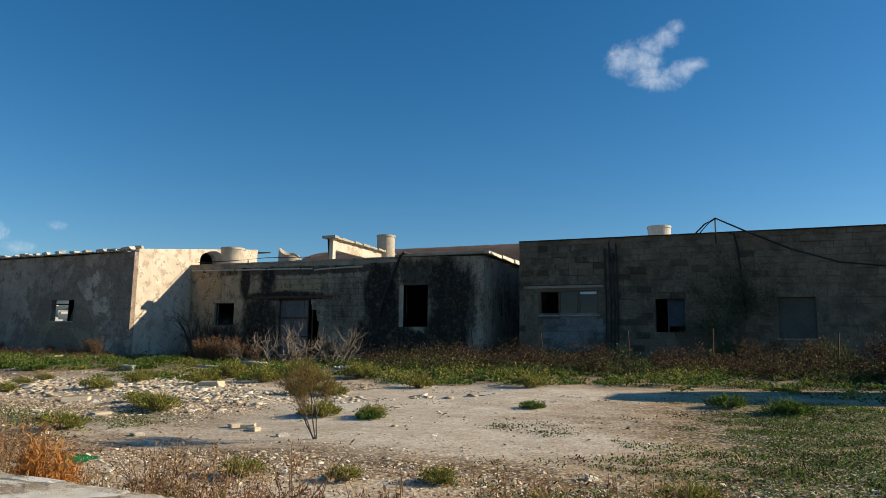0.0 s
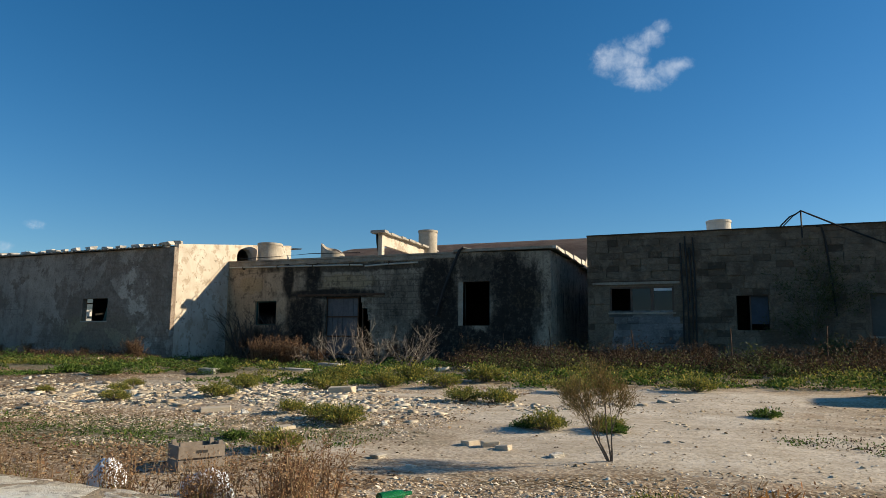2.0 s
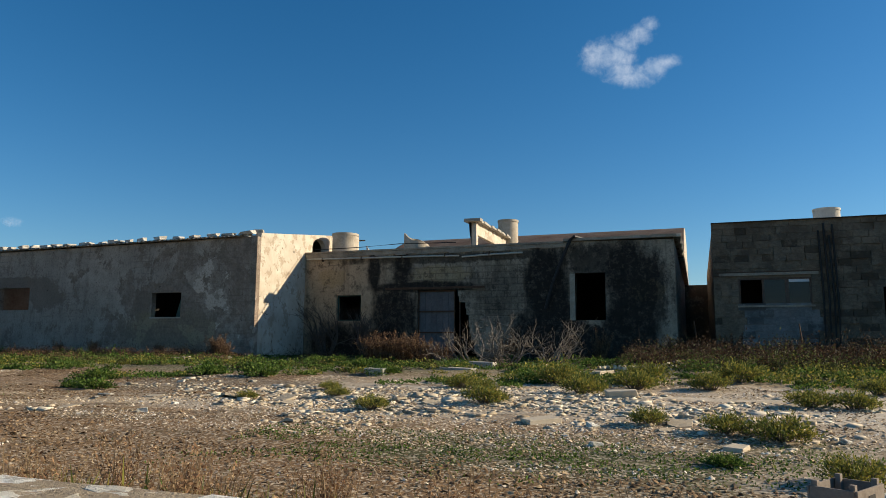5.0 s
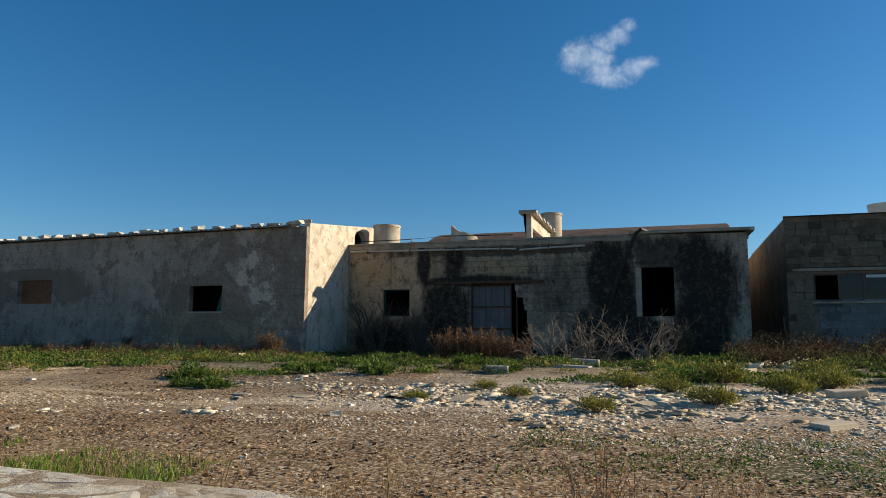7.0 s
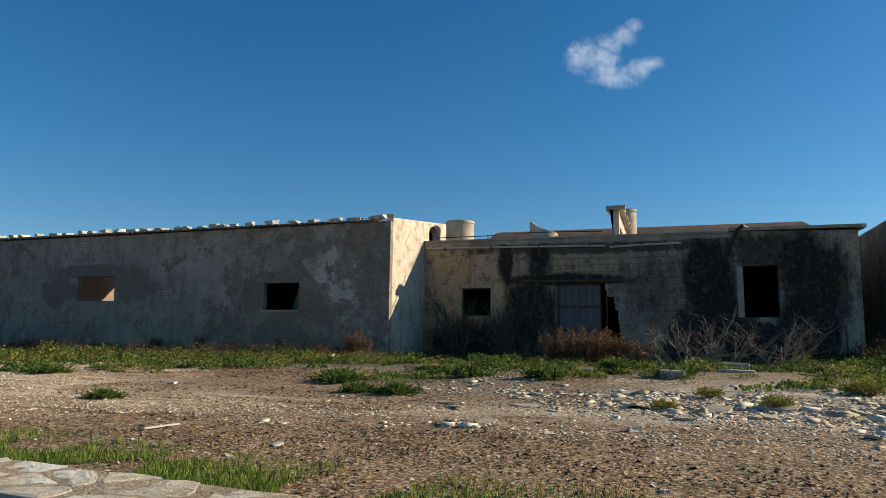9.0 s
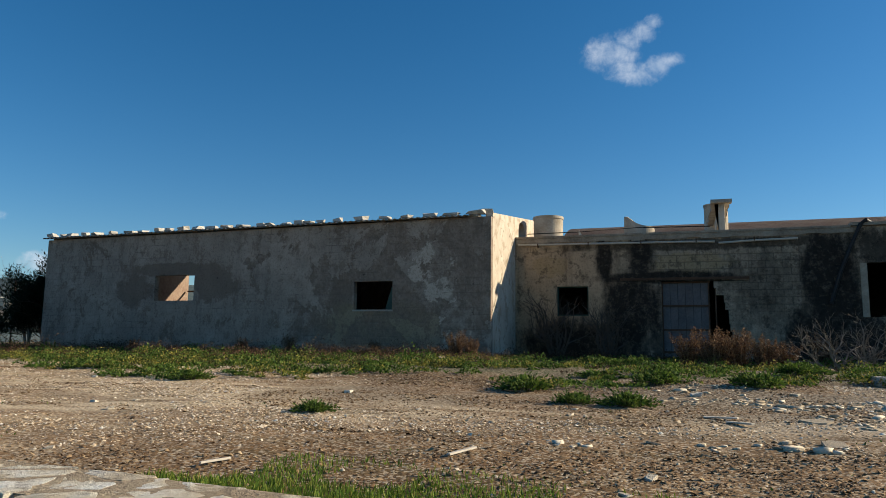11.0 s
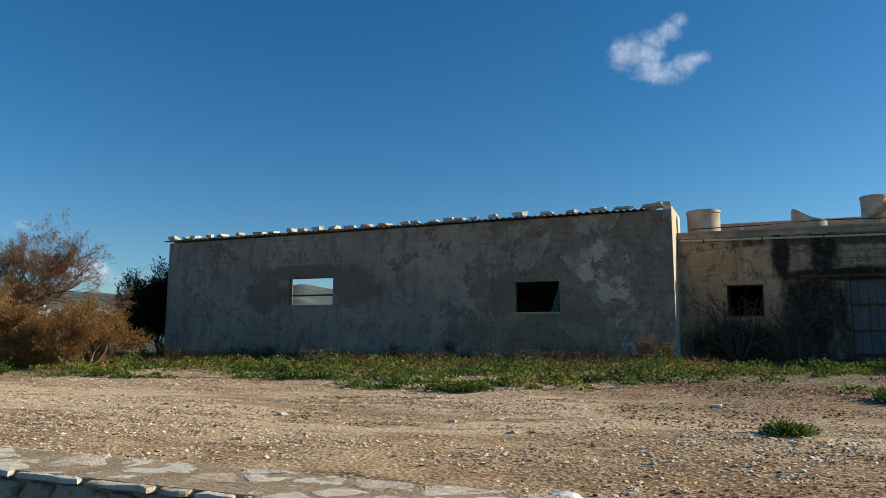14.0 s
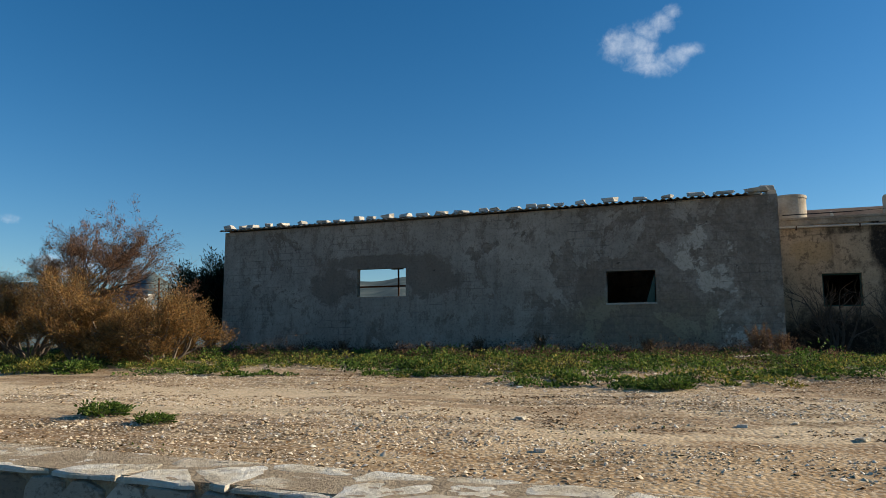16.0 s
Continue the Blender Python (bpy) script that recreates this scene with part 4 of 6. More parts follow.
GATE = thing("metal_gate", (-15.76, 21.9, 1.15), "closed grey sheet-metal gate with rusty bars", "gate")
for i in range(6):
    part("sheet", boxes((0.03 + i * 0.205, 0.225 + i * 0.205, 0.02 + 0.006 * (i % 2), 0.03 + 0.006 * (i % 2), 0, 2.1)), M_GATE, GATE)
for z in (0.1, 0.72, 1.4, 2.06):
    part("rail", boxes((0.0, 1.3, -0.015, 0.018, z, z + 0.05)), M_RUST, GATE)
for a in (0.0, 1.24, 1.42):
    part("bar", boxes((a, a + 0.035, -0.02, 0.016, 0, 2.12)), M_RUST, GATE)
part("gate_lintel", boxes((-16.9, -13.45, 21.76, 21.797, 3.30, 3.37)), M_RUST, MB, "rusted lintel bar over the gate")
for i in range(11):
    part("block", boxes((-13.78 - 0.05 * i + 0.09 * rs.random() - (0.12 if i > 8 else 0), -13.5, 21.815 + 0.015 * rs.random(), 22.03, 1.06 + i * 0.2, 1.255 + i * 0.2)), M_MID, MB)
part("door_jamb", boxes((-10.76, -10.6, 21.77, 22.0, 2.25, 3.66)), M_CORNICE, MB, "pale stone jamb")
WF = thing("window_frame", (-18.74, 21.9, 2.29), "green frame in a small glassless window", "window frame", kind="structure")
for b in ((0, 0.04, 0, 0.05, 0, 0.87), (0.89, 0.93, 0, 0.05, 0, 0.87), (0.04, 0.89, 0, 0.05, 0.83, 0.87), (0.04, 0.89, 0, 0.05, 0, 0.04)):
    part("bar", boxes(b), M_GREENBOARD, WF)
bm = bmesh.new()
bm.faces.new([bm.verts.new(p) for p in ((0.5, 0.03, 0.83), (0.89, 0.03, 0.83), (0.89, 0.03, 0.25), (0.82, 0.03, 0.5))][::-1])
bmesh.ops.solidify(bm, geom=bm.faces[:], thickness=0.015)
part("torn_panel", bm, M_GREENBOARD, WF)

# ---- right building: fittings ----
WIN = thing("window_1", (-5.98, 22.5, 2.66), "three-light brown window, one light without glass", "window", kind="structure")
for b in ((0, 1.9, -0.03, 0.03, 0, 0.05), (0, 1.9, -0.03, 0.03, 0.74, 0.79), (0, 0.05, -0.03, 0.03, 0.05, 0.74), (0.62, 0.68, -0.03, 0.03, 0.05, 0.74), (1.22, 1.32, -0.03, 0.03, 0.05, 0.74), (1.85, 1.9, -0.03, 0.03, 0.05, 0.74)):
    part("frame", boxes(b), M_FRAME, WIN)
for a, b in ((0.68, 1.22), (1.32, 1.85)):
    part("pane", boxes((a, b, -0.004, 0.004, 0.05, 0.74)), M_GLASS, WIN)
part("window_sill", boxes((-0.05, 1.95, -0.12, 0.1, -0.05, 0.0)), M_CORNICE, WIN)
part("blind", boxes((1.3, 1.86, -0.012, -0.006, 0.66, 0.74)), M_PLASTIC, WIN, "white roller strip")
D1 = thing("board_2", (-1.95, 22.56, 2.05), "blue-grey board half closing a ragged opening", "board")
part("panel", boxes((0.0, 0.46, 0, 0.02, 0.25, 1.1)), M_BLUEBOARD, D1)
part("post", boxes((-0.04, 0.0, -0.02, 0.03, 0, 1.1)), M_FRAME, D1)
D2 = thing("window_board", (1.06, 22.53, 1.95), "grey board closing a window opening", "board")
part("panel", boxes((0.03, 0.95, 0, 0.02, 0.03, 1.17)), M_BOARD, D2)
for b in ((0, 0.03, -0.02, 0.03, 0, 1.2), (0.95, 0.98, -0.02, 0.03, 0, 1.2), (0.03, 0.95, -0.02, 0.03, 1.17, 1.2), (0.03, 0.95, -0.02, 0.03, 0, 0.03)):
    part("frame", boxes(b), M_FRAME, D2)
part("window_sill", boxes((1.0, 2.1, 22.36, 22.6, 1.9, 1.95)), M_CORNICE, RB)
part("coping", boxes((-6.66, 12.0, 22.34, 22.5, 5.082, 5.1)), M_BLACKPIPE, RB, "thin dark metal roof edging")
part("lintel", boxes((-6.5, -3.9, 22.385, 22.41, 3.52, 3.6)), M_CORNICE, RB)
# thin dark strip modelled in place of the shadow line at the lintel
part("lintel_shadow_bar", boxes((-6.55, -3.88, 22.38, 22.4, 3.605, 3.63)), M_RUST, RB, "dark strip standing for the lintel's shadow line")
for a, lo, hi in ((-3.84, 1.1, 4.75), (-3.7, 1.1, 4.95), (-3.58, 1.1, 4.6), (-3.48, 1.1, 4.9)):
    part("rebar", tube(bmesh.new(), [(a, 22.37, lo), (a + 0.03, 22.36, (lo + hi) / 2), (a - 0.01, 22.37, hi)], 0.026, 6), M_BLACKPIPE, RB)
MAST = thing("cable_mast", (-0.53, 22.3, 5.09), "bent black cable mast on a roof edge", "mast")
part("pole", tube(bmesh.new(), [(0, 0, -0.35), (0, 0, 0.43)], 0.022, 6), M_BLACKPIPE, MAST)
part("cable", tube(bmesh.new(), [(-0.56, -0.02, 0.0), (-0.3, -0.02, 0.26), (0, -0.02, 0.43), (0.3, -0.02, 0.27), (0.9, -0.05, -0.05), (2.0, -0.1, -0.6), (3.2, -0.12, -1.02), (4.3, -0.14, -1.16), (7.0, -0.14, -1.1)], 0.024, 6), M_BLACKPIPE, MAST)
part("stay", tube(bmesh.new(), [(-0.5, 0.3, 0.0), (-0.2, 0.1, 0.3), (0, 0, 0.42)], 0.016, 6), M_BLACKPIPE, MAST)
HOSE = thing("hanging_hose", (0.0, 22.36, 5.0), "black hose hanging down the block wall", "hose")
part("hose", tube(bmesh.new(), [(-0.15, 0, 0.06), (-0.03, -0.03, 0.03), (0.06, 0, -0.4), (0.12, 0, -1.2), (0.18, 0, -2.0), (0.22, 0, -2.5)], 0.028, 6), M_BLACKPIPE, HOSE)
for i, (sx, sy, h) in enumerate(((-4.9, 18.6, 0.9), (-2.6, 18.4, 0.95), (-0.6, 18.2, 1.0), (-7.2, 19.4, 1.0), (-8.6, 19.6, 0.85), (2.0, 17.8, 0.9))):
    st = thing("fence_stake", (sx, sy, ground_z(sx, sy)), "thin weathered fence stake among weeds", "stake", "fence stakes in the weeds")
    part("stake", tube(bmesh.new(), [(0, 0, -0.1), (0.01, 0.01, h * 0.6), (0.03 * (i % 3 - 1), 0, h)], 0.016, 6), M_RUST, st)

st = thing("fence_stake", (-41.09, 22.5, ground_z(-41.09, 22.5)), "tall thin dark post beside a conifer", "post")
part("stake", tube(bmesh.new(), [(0, 0, -0.1), (0.02, 0, 1.4), (0.0, 0, 2.64)], 0.035, 6), M_RUST, st)

# unseen block added beyond the yard's east side to throw shade on the pale floor
hut = part("hut_wall", boxes((4.3, 7.0, 13.05, 13.85, 0.7, 3.6)), M_CREAM)
tagged(hut, "unseen plain plastered block added at the yard's edge to throw shade", "hut", kind="structure")

# ---- low stone wall ----
SW = thing("stone_wall", (0, 0, 0), "low rubble stone wall with flat capping stones", "wall", kind="structure")


def wall_top(x):
    return 1.0 + 0.02 * noise.noise((x * 0.4, 0, 7)) - 0.06 * math.exp(-((x + 12) / 4) ** 2)


bm = bmesh.new()
prev = None
for i in range(181):
    x = -55 + i * 0.4
    e, z = far_edge(x), wall_top(x)
    ring = [bm.verts.new(p) for p in ((x, e, -0.1), (x, e - 0.0, z - 0.0115), (x, e - 0.36, z - 0.0115), (x, e - 0.39, -0.1))]
    if prev:
        for a in range(3):
            bm.faces.new((prev[a], prev[a + 1], ring[a + 1], ring[a]))
    prev = ring
part("core", bm, M_JOINT, SW, "earthy mortar")


def flag(rng, poly, h, inset=0.93):
    """A flat stone from a plan outline, its edges rounded a little."""
    bm = bmesh.new()
    n = len(poly)
    c = sum((Vector((*p, 0)) for p in poly), Vector()) / n
    lo = [bm.verts.new((p[0], p[1], 0)) for p in poly]
    mid = [bm.verts.new((p[0], p[1], h * 0.75)) for p in poly]
    hi = [bm.verts.new((c.x + (p[0] - c.x) * inset, c.y + (p[1] - c.y) * inset, h * rng.uniform(0.9, 1.06))) for p in poly]
    top = bm.verts.new((c.x, c.y, h * rng.uniform(0.95, 1.1)))
    for a, b in ((lo, mid), (mid, hi)):
        for i in range(n):
            bm.faces.new((a[i], a[(i + 1) % n], b[(i + 1) % n], b[i]))
    for i in range(n):
        bm.faces.new((hi[i], hi[(i + 1) % n], top))
    return bm


def lumpy(rng, poly, h):
    """A flat stone with an uneven, hollowed top and crumbled edges."""
    bm = bmesh.new()
    n = len(poly)
    c = sum((Vector((*p, 0)) for p in poly), Vector()) / n
    off = Vector((rng.uniform(0, 90), rng.uniform(0, 90), 0))
    rings = [[bm.verts.new((p[0], p[1], 0)) for p in poly]]
    for inset, up in ((1.0, 0.55), (0.95, 0.9), (0.72, 1.0), (0.4, 1.0)):
        ring = []
        for p in poly:
            q = Vector((c.x + (p[0] - c.x) * inset, c.y + (p[1] - c.y) * inset, 0))
            bump = 0.22 * noise.noise(q * 9 + off) + 0.2 * noise.noise(q * 26 + off)
            ring.append(bm.verts.new((q.x, q.y, h * (up + (bump if inset < 1 else 0)))))
        rings.append(ring)
    top = bm.verts.new((c.x, c.y, h))
    for a, b in zip(rings, rings[1:]):
        for i in range(n):
            bm.faces.new((a[i], a[(i + 1) % n], b[(i + 1) % n], b[i]))
    for i in range(n):
        bm.faces.new((rings[-1][i], rings[-1][(i + 1) % n], top))
    return bm


def outline(rng, w, d, n=9):
    pts = []
    for i in range(n):
        a = 6.2832 * (i + rng.uniform(-0.25, 0.25)) / n
        c, s = math.cos(a), math.sin(a)
        f = 1 / max(abs(c), abs(s)) ** 0.8
        pts.append((w / 2 * c * f * rng.uniform(0.86, 1.0), d / 2 * s * f * rng.uniform(0.86, 1.0)))
    return pts


rw = random.Random(3)
flags = []
for i in range(14):
    bm = flag(rw, outline(rw, 1, 1), 0.05)
    mesh = bpy.data.meshes.new("capping_stone")
    bm.to_mesh(mesh)
    bm.free()
    flags.append(mesh)
def clip(poly, px, py, nx, ny):
    """The part of a convex outline on the inner side of a line."""
    out = []
    for i, (ax, ay) in enumerate(poly):
        bx, by = poly[(i + 1) % len(poly)]
        da, db = (ax - px) * nx + (ay - py) * ny, (bx - px) * nx + (by - py) * ny
        if da <= 0:
            out.append((ax, ay))
        if (da < 0 < db) or (db < 0 < da):
            t = da / (da - db)
            out.append((ax + (bx - ax) * t, ay + (by - ay) * t))
    return out


sites, tries = [], 0
while tries < 9000:
    tries += 1
    s, f = rw.uniform(-28.6, 1.2), rw.uniform(0.0, 0.4)
    r = 0.1 + 0.3 * rw.random() ** 1.5
    if all((0.8 * (s - q[0])) ** 2 + (1.6 * (f - q[1])) ** 2 > (q[2] * max(r, q[2])) for q in sites):
        sites.append((s, f, r))
for s, f, _ in sites:
    poly = [(s - 0.6, 0.0), (s + 0.6, 0.0), (s + 0.6, 0.4), (s - 0.6, 0.4)]
    for q in sites:
        dx, dy = q[0] - s, q[1] - f
        if 0 < abs(dx) + abs(dy) and abs(dx) < 1.0:
            l = math.hypot(dx, dy)
            gap = rw.uniform(0.003, 0.016)
            poly = clip(poly, s + dx / 2 - dx / l * gap, f + dy / 2 - dy / l * gap, dx / l, dy / l)
            if len(poly) < 3:
                break
    if len(poly) < 3:
        continue
    pts = []
    for i, (ax, ay) in enumerate(poly):
        bx, by = poly[(i + 1) % len(poly)]
        for t in ((0.03, 0.3, 0.55, 0.8) if math.hypot(bx - ax, by - ay) > 0.07 else (0.5,)):
            pts.append((ax + (bx - ax) * t - s + rw.uniform(-0.011, 0.011), ay + (by - ay) * t - f + rw.uniform(-0.009, 0.009)))
    cx, cy = sum(p[0] for p in pts) / len(pts), sum(p[1] for p in pts) / len(pts)
    y0 = far_edge(s) + 0.015 - 0.4 + f
    bm = lumpy(rw, [(p[0], p[1] - 0.061 * p[0] - (rw.uniform(0, 0.014) if f + p[1] < 0.03 else 0)) for p in pts], rw.uniform(0.017, 0.022))
    ob = part("capping_stone", bm, M_STONE, SW)
    ob.matrix_world = pose(s, y0, wall_top(s) - 0.03, rw.uniform(-0.3, 0.3), rw.uniform(-0.3, 0.3), 0)
for row in range(3):
    x = -28.5 + 0.07 * row
    while x < -17.0:
        w = rw.uniform(0.1, 0.27)
        ob = link("face_stone", rw.choice(flags), M_FACE, SW)
        h = 0.15
        z = wall_top(x) - 0.105 - row * 0.15
        yf = far_edge(x + w / 2) - 0.34 - 0.012 * row
        ob.matrix_world = pose(x + w / 2, yf, z, 90, 0, rw.uniform(-4, 4)) @ Matrix.Diagonal((w * 1.02, h * rw.uniform(0.9, 1.08), rw.uniform(0.7, 1.3), 1))
        x += w

# ---- distance ----
def build_hills():
    rng = random.Random(8)
    mesh = bpy.data.meshes.new("hills")
    bearings = [radians(-112 + 0.5 * i) for i in range(330)]
    def crest(a, k):
        d = math.degrees(a)
        e = 3.6 + 0.7 * noise.noise((d * 0.09, k, 2)) + 0.35 * noise.noise((d * 0.33, k, 5)) + 0.75 * math.exp(-((d + 40.5) / 4) ** 2) + 1.1 * math.exp(-((d + 42.2) / 1.1) ** 2) + 0.7 * math.exp(-((d + 33) / 5) ** 2) + 1.3 * math.exp(-((d + 23) / 8) ** 2)
        return e
    verts, faces = [], []
    w = len(bearings)
    for j, (dist, f) in enumerate(((420, -0.1), (600, 0.3), (800, 0.55), (1000, 0.78), (1200, 1.0), (1500, 0.6))):
        for i, a in enumerate(bearings):
            e = crest(a, 0) * f * (1 + 0.18 * noise.noise((i * 0.11, j * 1.7, 3)) * (0 if j == 4 else 1))
            verts.append((-20 + dist * math.sin(a), dist * math.cos(a), dist * math.tan(radians(e)) + (1.5 if j else -6)))
    for j in range(5):
        for i in range(w - 1):
            faces.append((j * w + i, j * w + i + 1, (j + 1) * w + i + 1, (j + 1) * w + i))
    mesh.from_pydata(verts, [], faces)
    for p in mesh.polygons:
        p.use_smooth = True
    q = Mat("far_hillside", 1.0, 0, 0.0)
    # the haze of distance is put into these colours as a blue cast
    c = q.ramp(q.noise(0.02, 7, 0.65), (0.3, (0.06, 0.09, 0.1)), (0.55, (0.11, 0.14, 0.14)), (0.75, (0.2, 0.21, 0.19)))
    tagged(link("backdrop_hills", mesh, q.done(c)), "hazy green hills with scattered white houses", "hills", kind="structure")
    hb = bmesh.new()
    for _ in range(230):
        a = radians(rng.choice((rng.uniform(-58, -20), rng.uniform(-53, -40))))
        t = rng.uniform(0.1, 0.8)
        dist = 480 + 520 * t
        e = crest(a, 0) * np.interp(dist, (420, 600, 800, 1000, 1200), (-0.1, 0.3, 0.55, 0.78, 1.0))
        s = rng.uniform(2.2, 6)
        z = dist * math.tan(radians(e)) + 1.5
        m = Matrix.Translation((-20 + dist * math.sin(a), dist * math.cos(a), z + s * 0.3)) @ pose(0, 0, 0, 0, 0, rng.uniform(0, 90)) @ Matrix.Diagonal((s * rng.uniform(1, 2.2), s, s * rng.uniform(0.6, 1.0), 1))
        bmesh.ops.create_cube(hb, size=1, matrix=m)
    tagged(part("far_houses", hb, M_ROOFSTONE), "tiny white houses scattered over far hills", "houses", kind="stuff")


build_hills()


def cloud(at, size, blobs, strength, seed):
    """A wisp of cloud high over the yard."""
    c = Mat("cloud_wisp", 1.0)
    mask = None
    for x, z, rx, rz in blobs:
        dx = c.math("DIVIDE", c.math("SUBTRACT", c.axis(0), x), rx)
        dz = c.math("DIVIDE", c.math("SUBTRACT", c.axis(2), z), rz)
        d = c.math("SUBTRACT", 1.0, c.math("ADD", c.math("MULTIPLY", dx, dx), c.math("MULTIPLY", dz, dz)))
        mask = d if mask is None else c.math("MAXIMUM", mask, d)
    n = c.math("ADD", c.math("MULTIPLY", c.math("SUBTRACT", c.noise(3.0, 9, 0.6, warp=0.5), 0.5), 2.2), c.math("MULTIPLY", c.math("SUBTRACT", c.noise(11, 7, 0.65), 0.5), 0.9))
    a = c.math("MULTIPLY", c.step(c.math("ADD", mask, n), -0.2, 1.9), strength)
    # the card glows by itself, in place of sunlight on the cloud
    em = c.t.nodes.new("ShaderNodeEmission")
    c.put(em.inputs[0], c.ramp(c.noise(3, 5), (0.3, (0.42, 0.5, 0.6)), (0.7, (0.62, 0.66, 0.72))))
    tr = c.t.nodes.new("ShaderNodeBsdfTransparent")
    ms = c.t.nodes.new("ShaderNodeMixShader")
    c.put(ms.inputs[0], a)
    c.t.links.new(tr.outputs[0], ms.inputs[1])
    c.t.links.new(em.outputs[0], ms.inputs[2])
    c.t.links.new(ms.outputs[0], [n for n in c.t.nodes if n.type == "OUTPUT_MATERIAL"][0].inputs[0])
    bm = bmesh.new()
    bm.faces.new([bm.verts.new(p) for p in ((-1.6, 0, -1.3), (1.6, 0, -1.3), (1.6, 0, 1.3), (-1.6, 0, 1.3))])
    ob = part("backdrop_cloud", bm, c.m)
    face = Vector(at) - Vector((-12, 0, 1.5))
    ob.matrix_world = Matrix.Translation(at) @ pose(0, 0, 0, 0, 0, math.degrees(math.atan2(-face.x, face.y))) @ pose(0, 0, 0, math.degrees(math.atan2(face.z, math.hypot(face.x, face.y))), 0, 0) @ Matrix.Diagonal((size, size, size, 1))
    return tagged(ob, "small white wispy cloud in a clear blue sky", "cloud", kind="structure")


cloud((-36.7, 402, 170), 27.5, [(-0.63, 0.0, 0.5, 0.4), (-0.26, 0.0, 0.4, 0.42), (-0.15, 0.18, 0.36, 0.26), (0.16, 0.37, 0.32, 0.24), (0.39, 0.55, 0.22, 0.17), (-0.26, -0.37, 0.36, 0.32), (0.07, -0.48, 0.5, 0.28), (0.44, -0.36, 0.32, 0.25), (0.72, -0.24, 0.3, 0.17)], 0.62, 1)
cloud((-2070, 1420, 336), 60, [(-0.2, 0.0, 0.75, 0.7)], 0.7, 2)
cloud((-1950, 1530, 368), 42, [(0, 0, 0.75, 0.4)], 0.3, 3)
cloud((-2010, 1455, 292), 62, [(0, 0, 0.8, 0.35)], 0.4, 4)
cloud((-1860, 1675, 240), 120, [(0, -0.1, 0.9, 0.3), (0.2, 0.1, 0.4, 0.3), (-0.4, 0.05, 0.4, 0.25)], 1.0, 5)
cloud((-1740, 1800, 215), 90, [(0, 0, 1.0, 0.2)], 0.35, 6)

M_GREYTWIG = simple("grey_dead_twig", (0.11, 0.09, 0.073), (0.26, 0.22, 0.175), 12)

# ---- vegetation: ground cover ----
BAND_X = (-45, -36, -30.5, -27, -23, -20, -17.4, -14.6, -10.7, -7.2, -4, -0.9, 3, 9)
BAND_Y = (10.2, 10.3, 10.6, 11.2, 9.4, 11.8, 10.4, 10.9, 10.5, 11.2, 11.5, 11.5, 10.8, 10.5)


def front_of(x):
    return np.where(x < -20, 18.85, np.where(x < -7.7, 21.7, 22.3))


def band(n, seed, depth=1.0, lo=0.0, xr=(-44, 7)):
    rng = np.random.default_rng(seed)
    x = rng.uniform(*xr, n)
    y0 = np.interp(x, BAND_X, BAND_Y) + rng.normal(0, 0.25, n)
    t = lo + rng.uniform(0, 1, n) ** 1.25 * (depth - lo)
    y = y0 + t * (front_of(x) - y0)
    keep = np.array([noise.noise((a * 0.55, b * 0.9, 1.7)) + 0.55 * noise.noise((a * 1.9, b * 2.4, 4)) > 0.06 - 0.34 * min(1, (b - c) / 5) - (0.2 if a < -19 else 0.0) for a, b, c in zip(x, y, y0)])
    keep &= (y < front_of(x) - 0.03)
    return x[keep], y[keep], rng


def cover(name, label, n, seed, mat, tall, leaf, wide, depth=1.0, lo=0.0, xr=(-44, 7), lean=0.6, per=45):
    """Many leafy clumps, each a low dome of leaves, in one mesh."""
    cx, cy, rng = band(n // per, seed, depth, lo, xr)
    m = len(cx)
    size = np.array([max(0.25, 0.8 + 1.3 * noise.noise((a * 0.7, b * 0.7, seed)) + 0.5 * noise.noise((a * 2.6, b * 2.6, seed))) for a, b in zip(cx, cy)]) * rng.uniform(0.6, 1.4, m)
    r, h = 0.16 * size + 0.04, tall * size * np.where(cx < -20, 1.2, 1.0)
    i = np.repeat(np.arange(m), per)
    a, q = rng.uniform(0, 6.2832, m * per), np.sqrt(rng.uniform(0, 1, m * per))
    x, y = cx[i] + np.cos(a) * q * r[i] * 1.3, cy[i] + np.sin(a) * q * r[i]
    ok = y < front_of(x) - 0.03
    x, y, q, i, a = x[ok], y[ok], q[ok], i[ok], a[ok]
    k = len(x)
    z = ground_grid(cx, cy)[i] + h[i] * np.sqrt(np.maximum(0.03, 1 - q * q)) * rng.uniform(0.45, 1.05, k)
    way = rng.normal(size=(k, 3)) * lean
    way[:, 0] += np.cos(a) * q
    way[:, 1] += np.sin(a) * q
    way[:, 2] += 0.5
    ob = link(name, leaf_mesh(name, np.stack([x, y, z], 1), way, leaf * rng.uniform(0.6, 1.5, k), wide * rng.uniform(0.6, 1.4, k), mat), None)
    return tagged(ob, label, "weeds", kind="stuff")


cover("green_weeds", "low green weeds growing before the buildings", 190000, 21, M_LEAF, 0.08, 0.042, 0.03, lean=0.8, per=64)
cover("green_weeds", "taller green weeds before the buildings", 60000, 22, M_LEAF, 0.17, 0.048, 0.034, 0.75, 0.06, lean=0.8, per=110)
cover("yellow_weeds", "yellowish flowering weeds before the buildings", 34000, 23, M_SUCC, 0.15, 0.044, 0.026, 0.7, 0.0, lean=0.8, per=70)
# dry weeds near the walls take the leaf colour with shade in it
cover("dry_weeds", "dry brown weeds along the wall bases", 50000, 24, M_DRYSHADE, 0.24, 0.05, 0.016, 1.0, 0.78, lean=0.5, per=40)
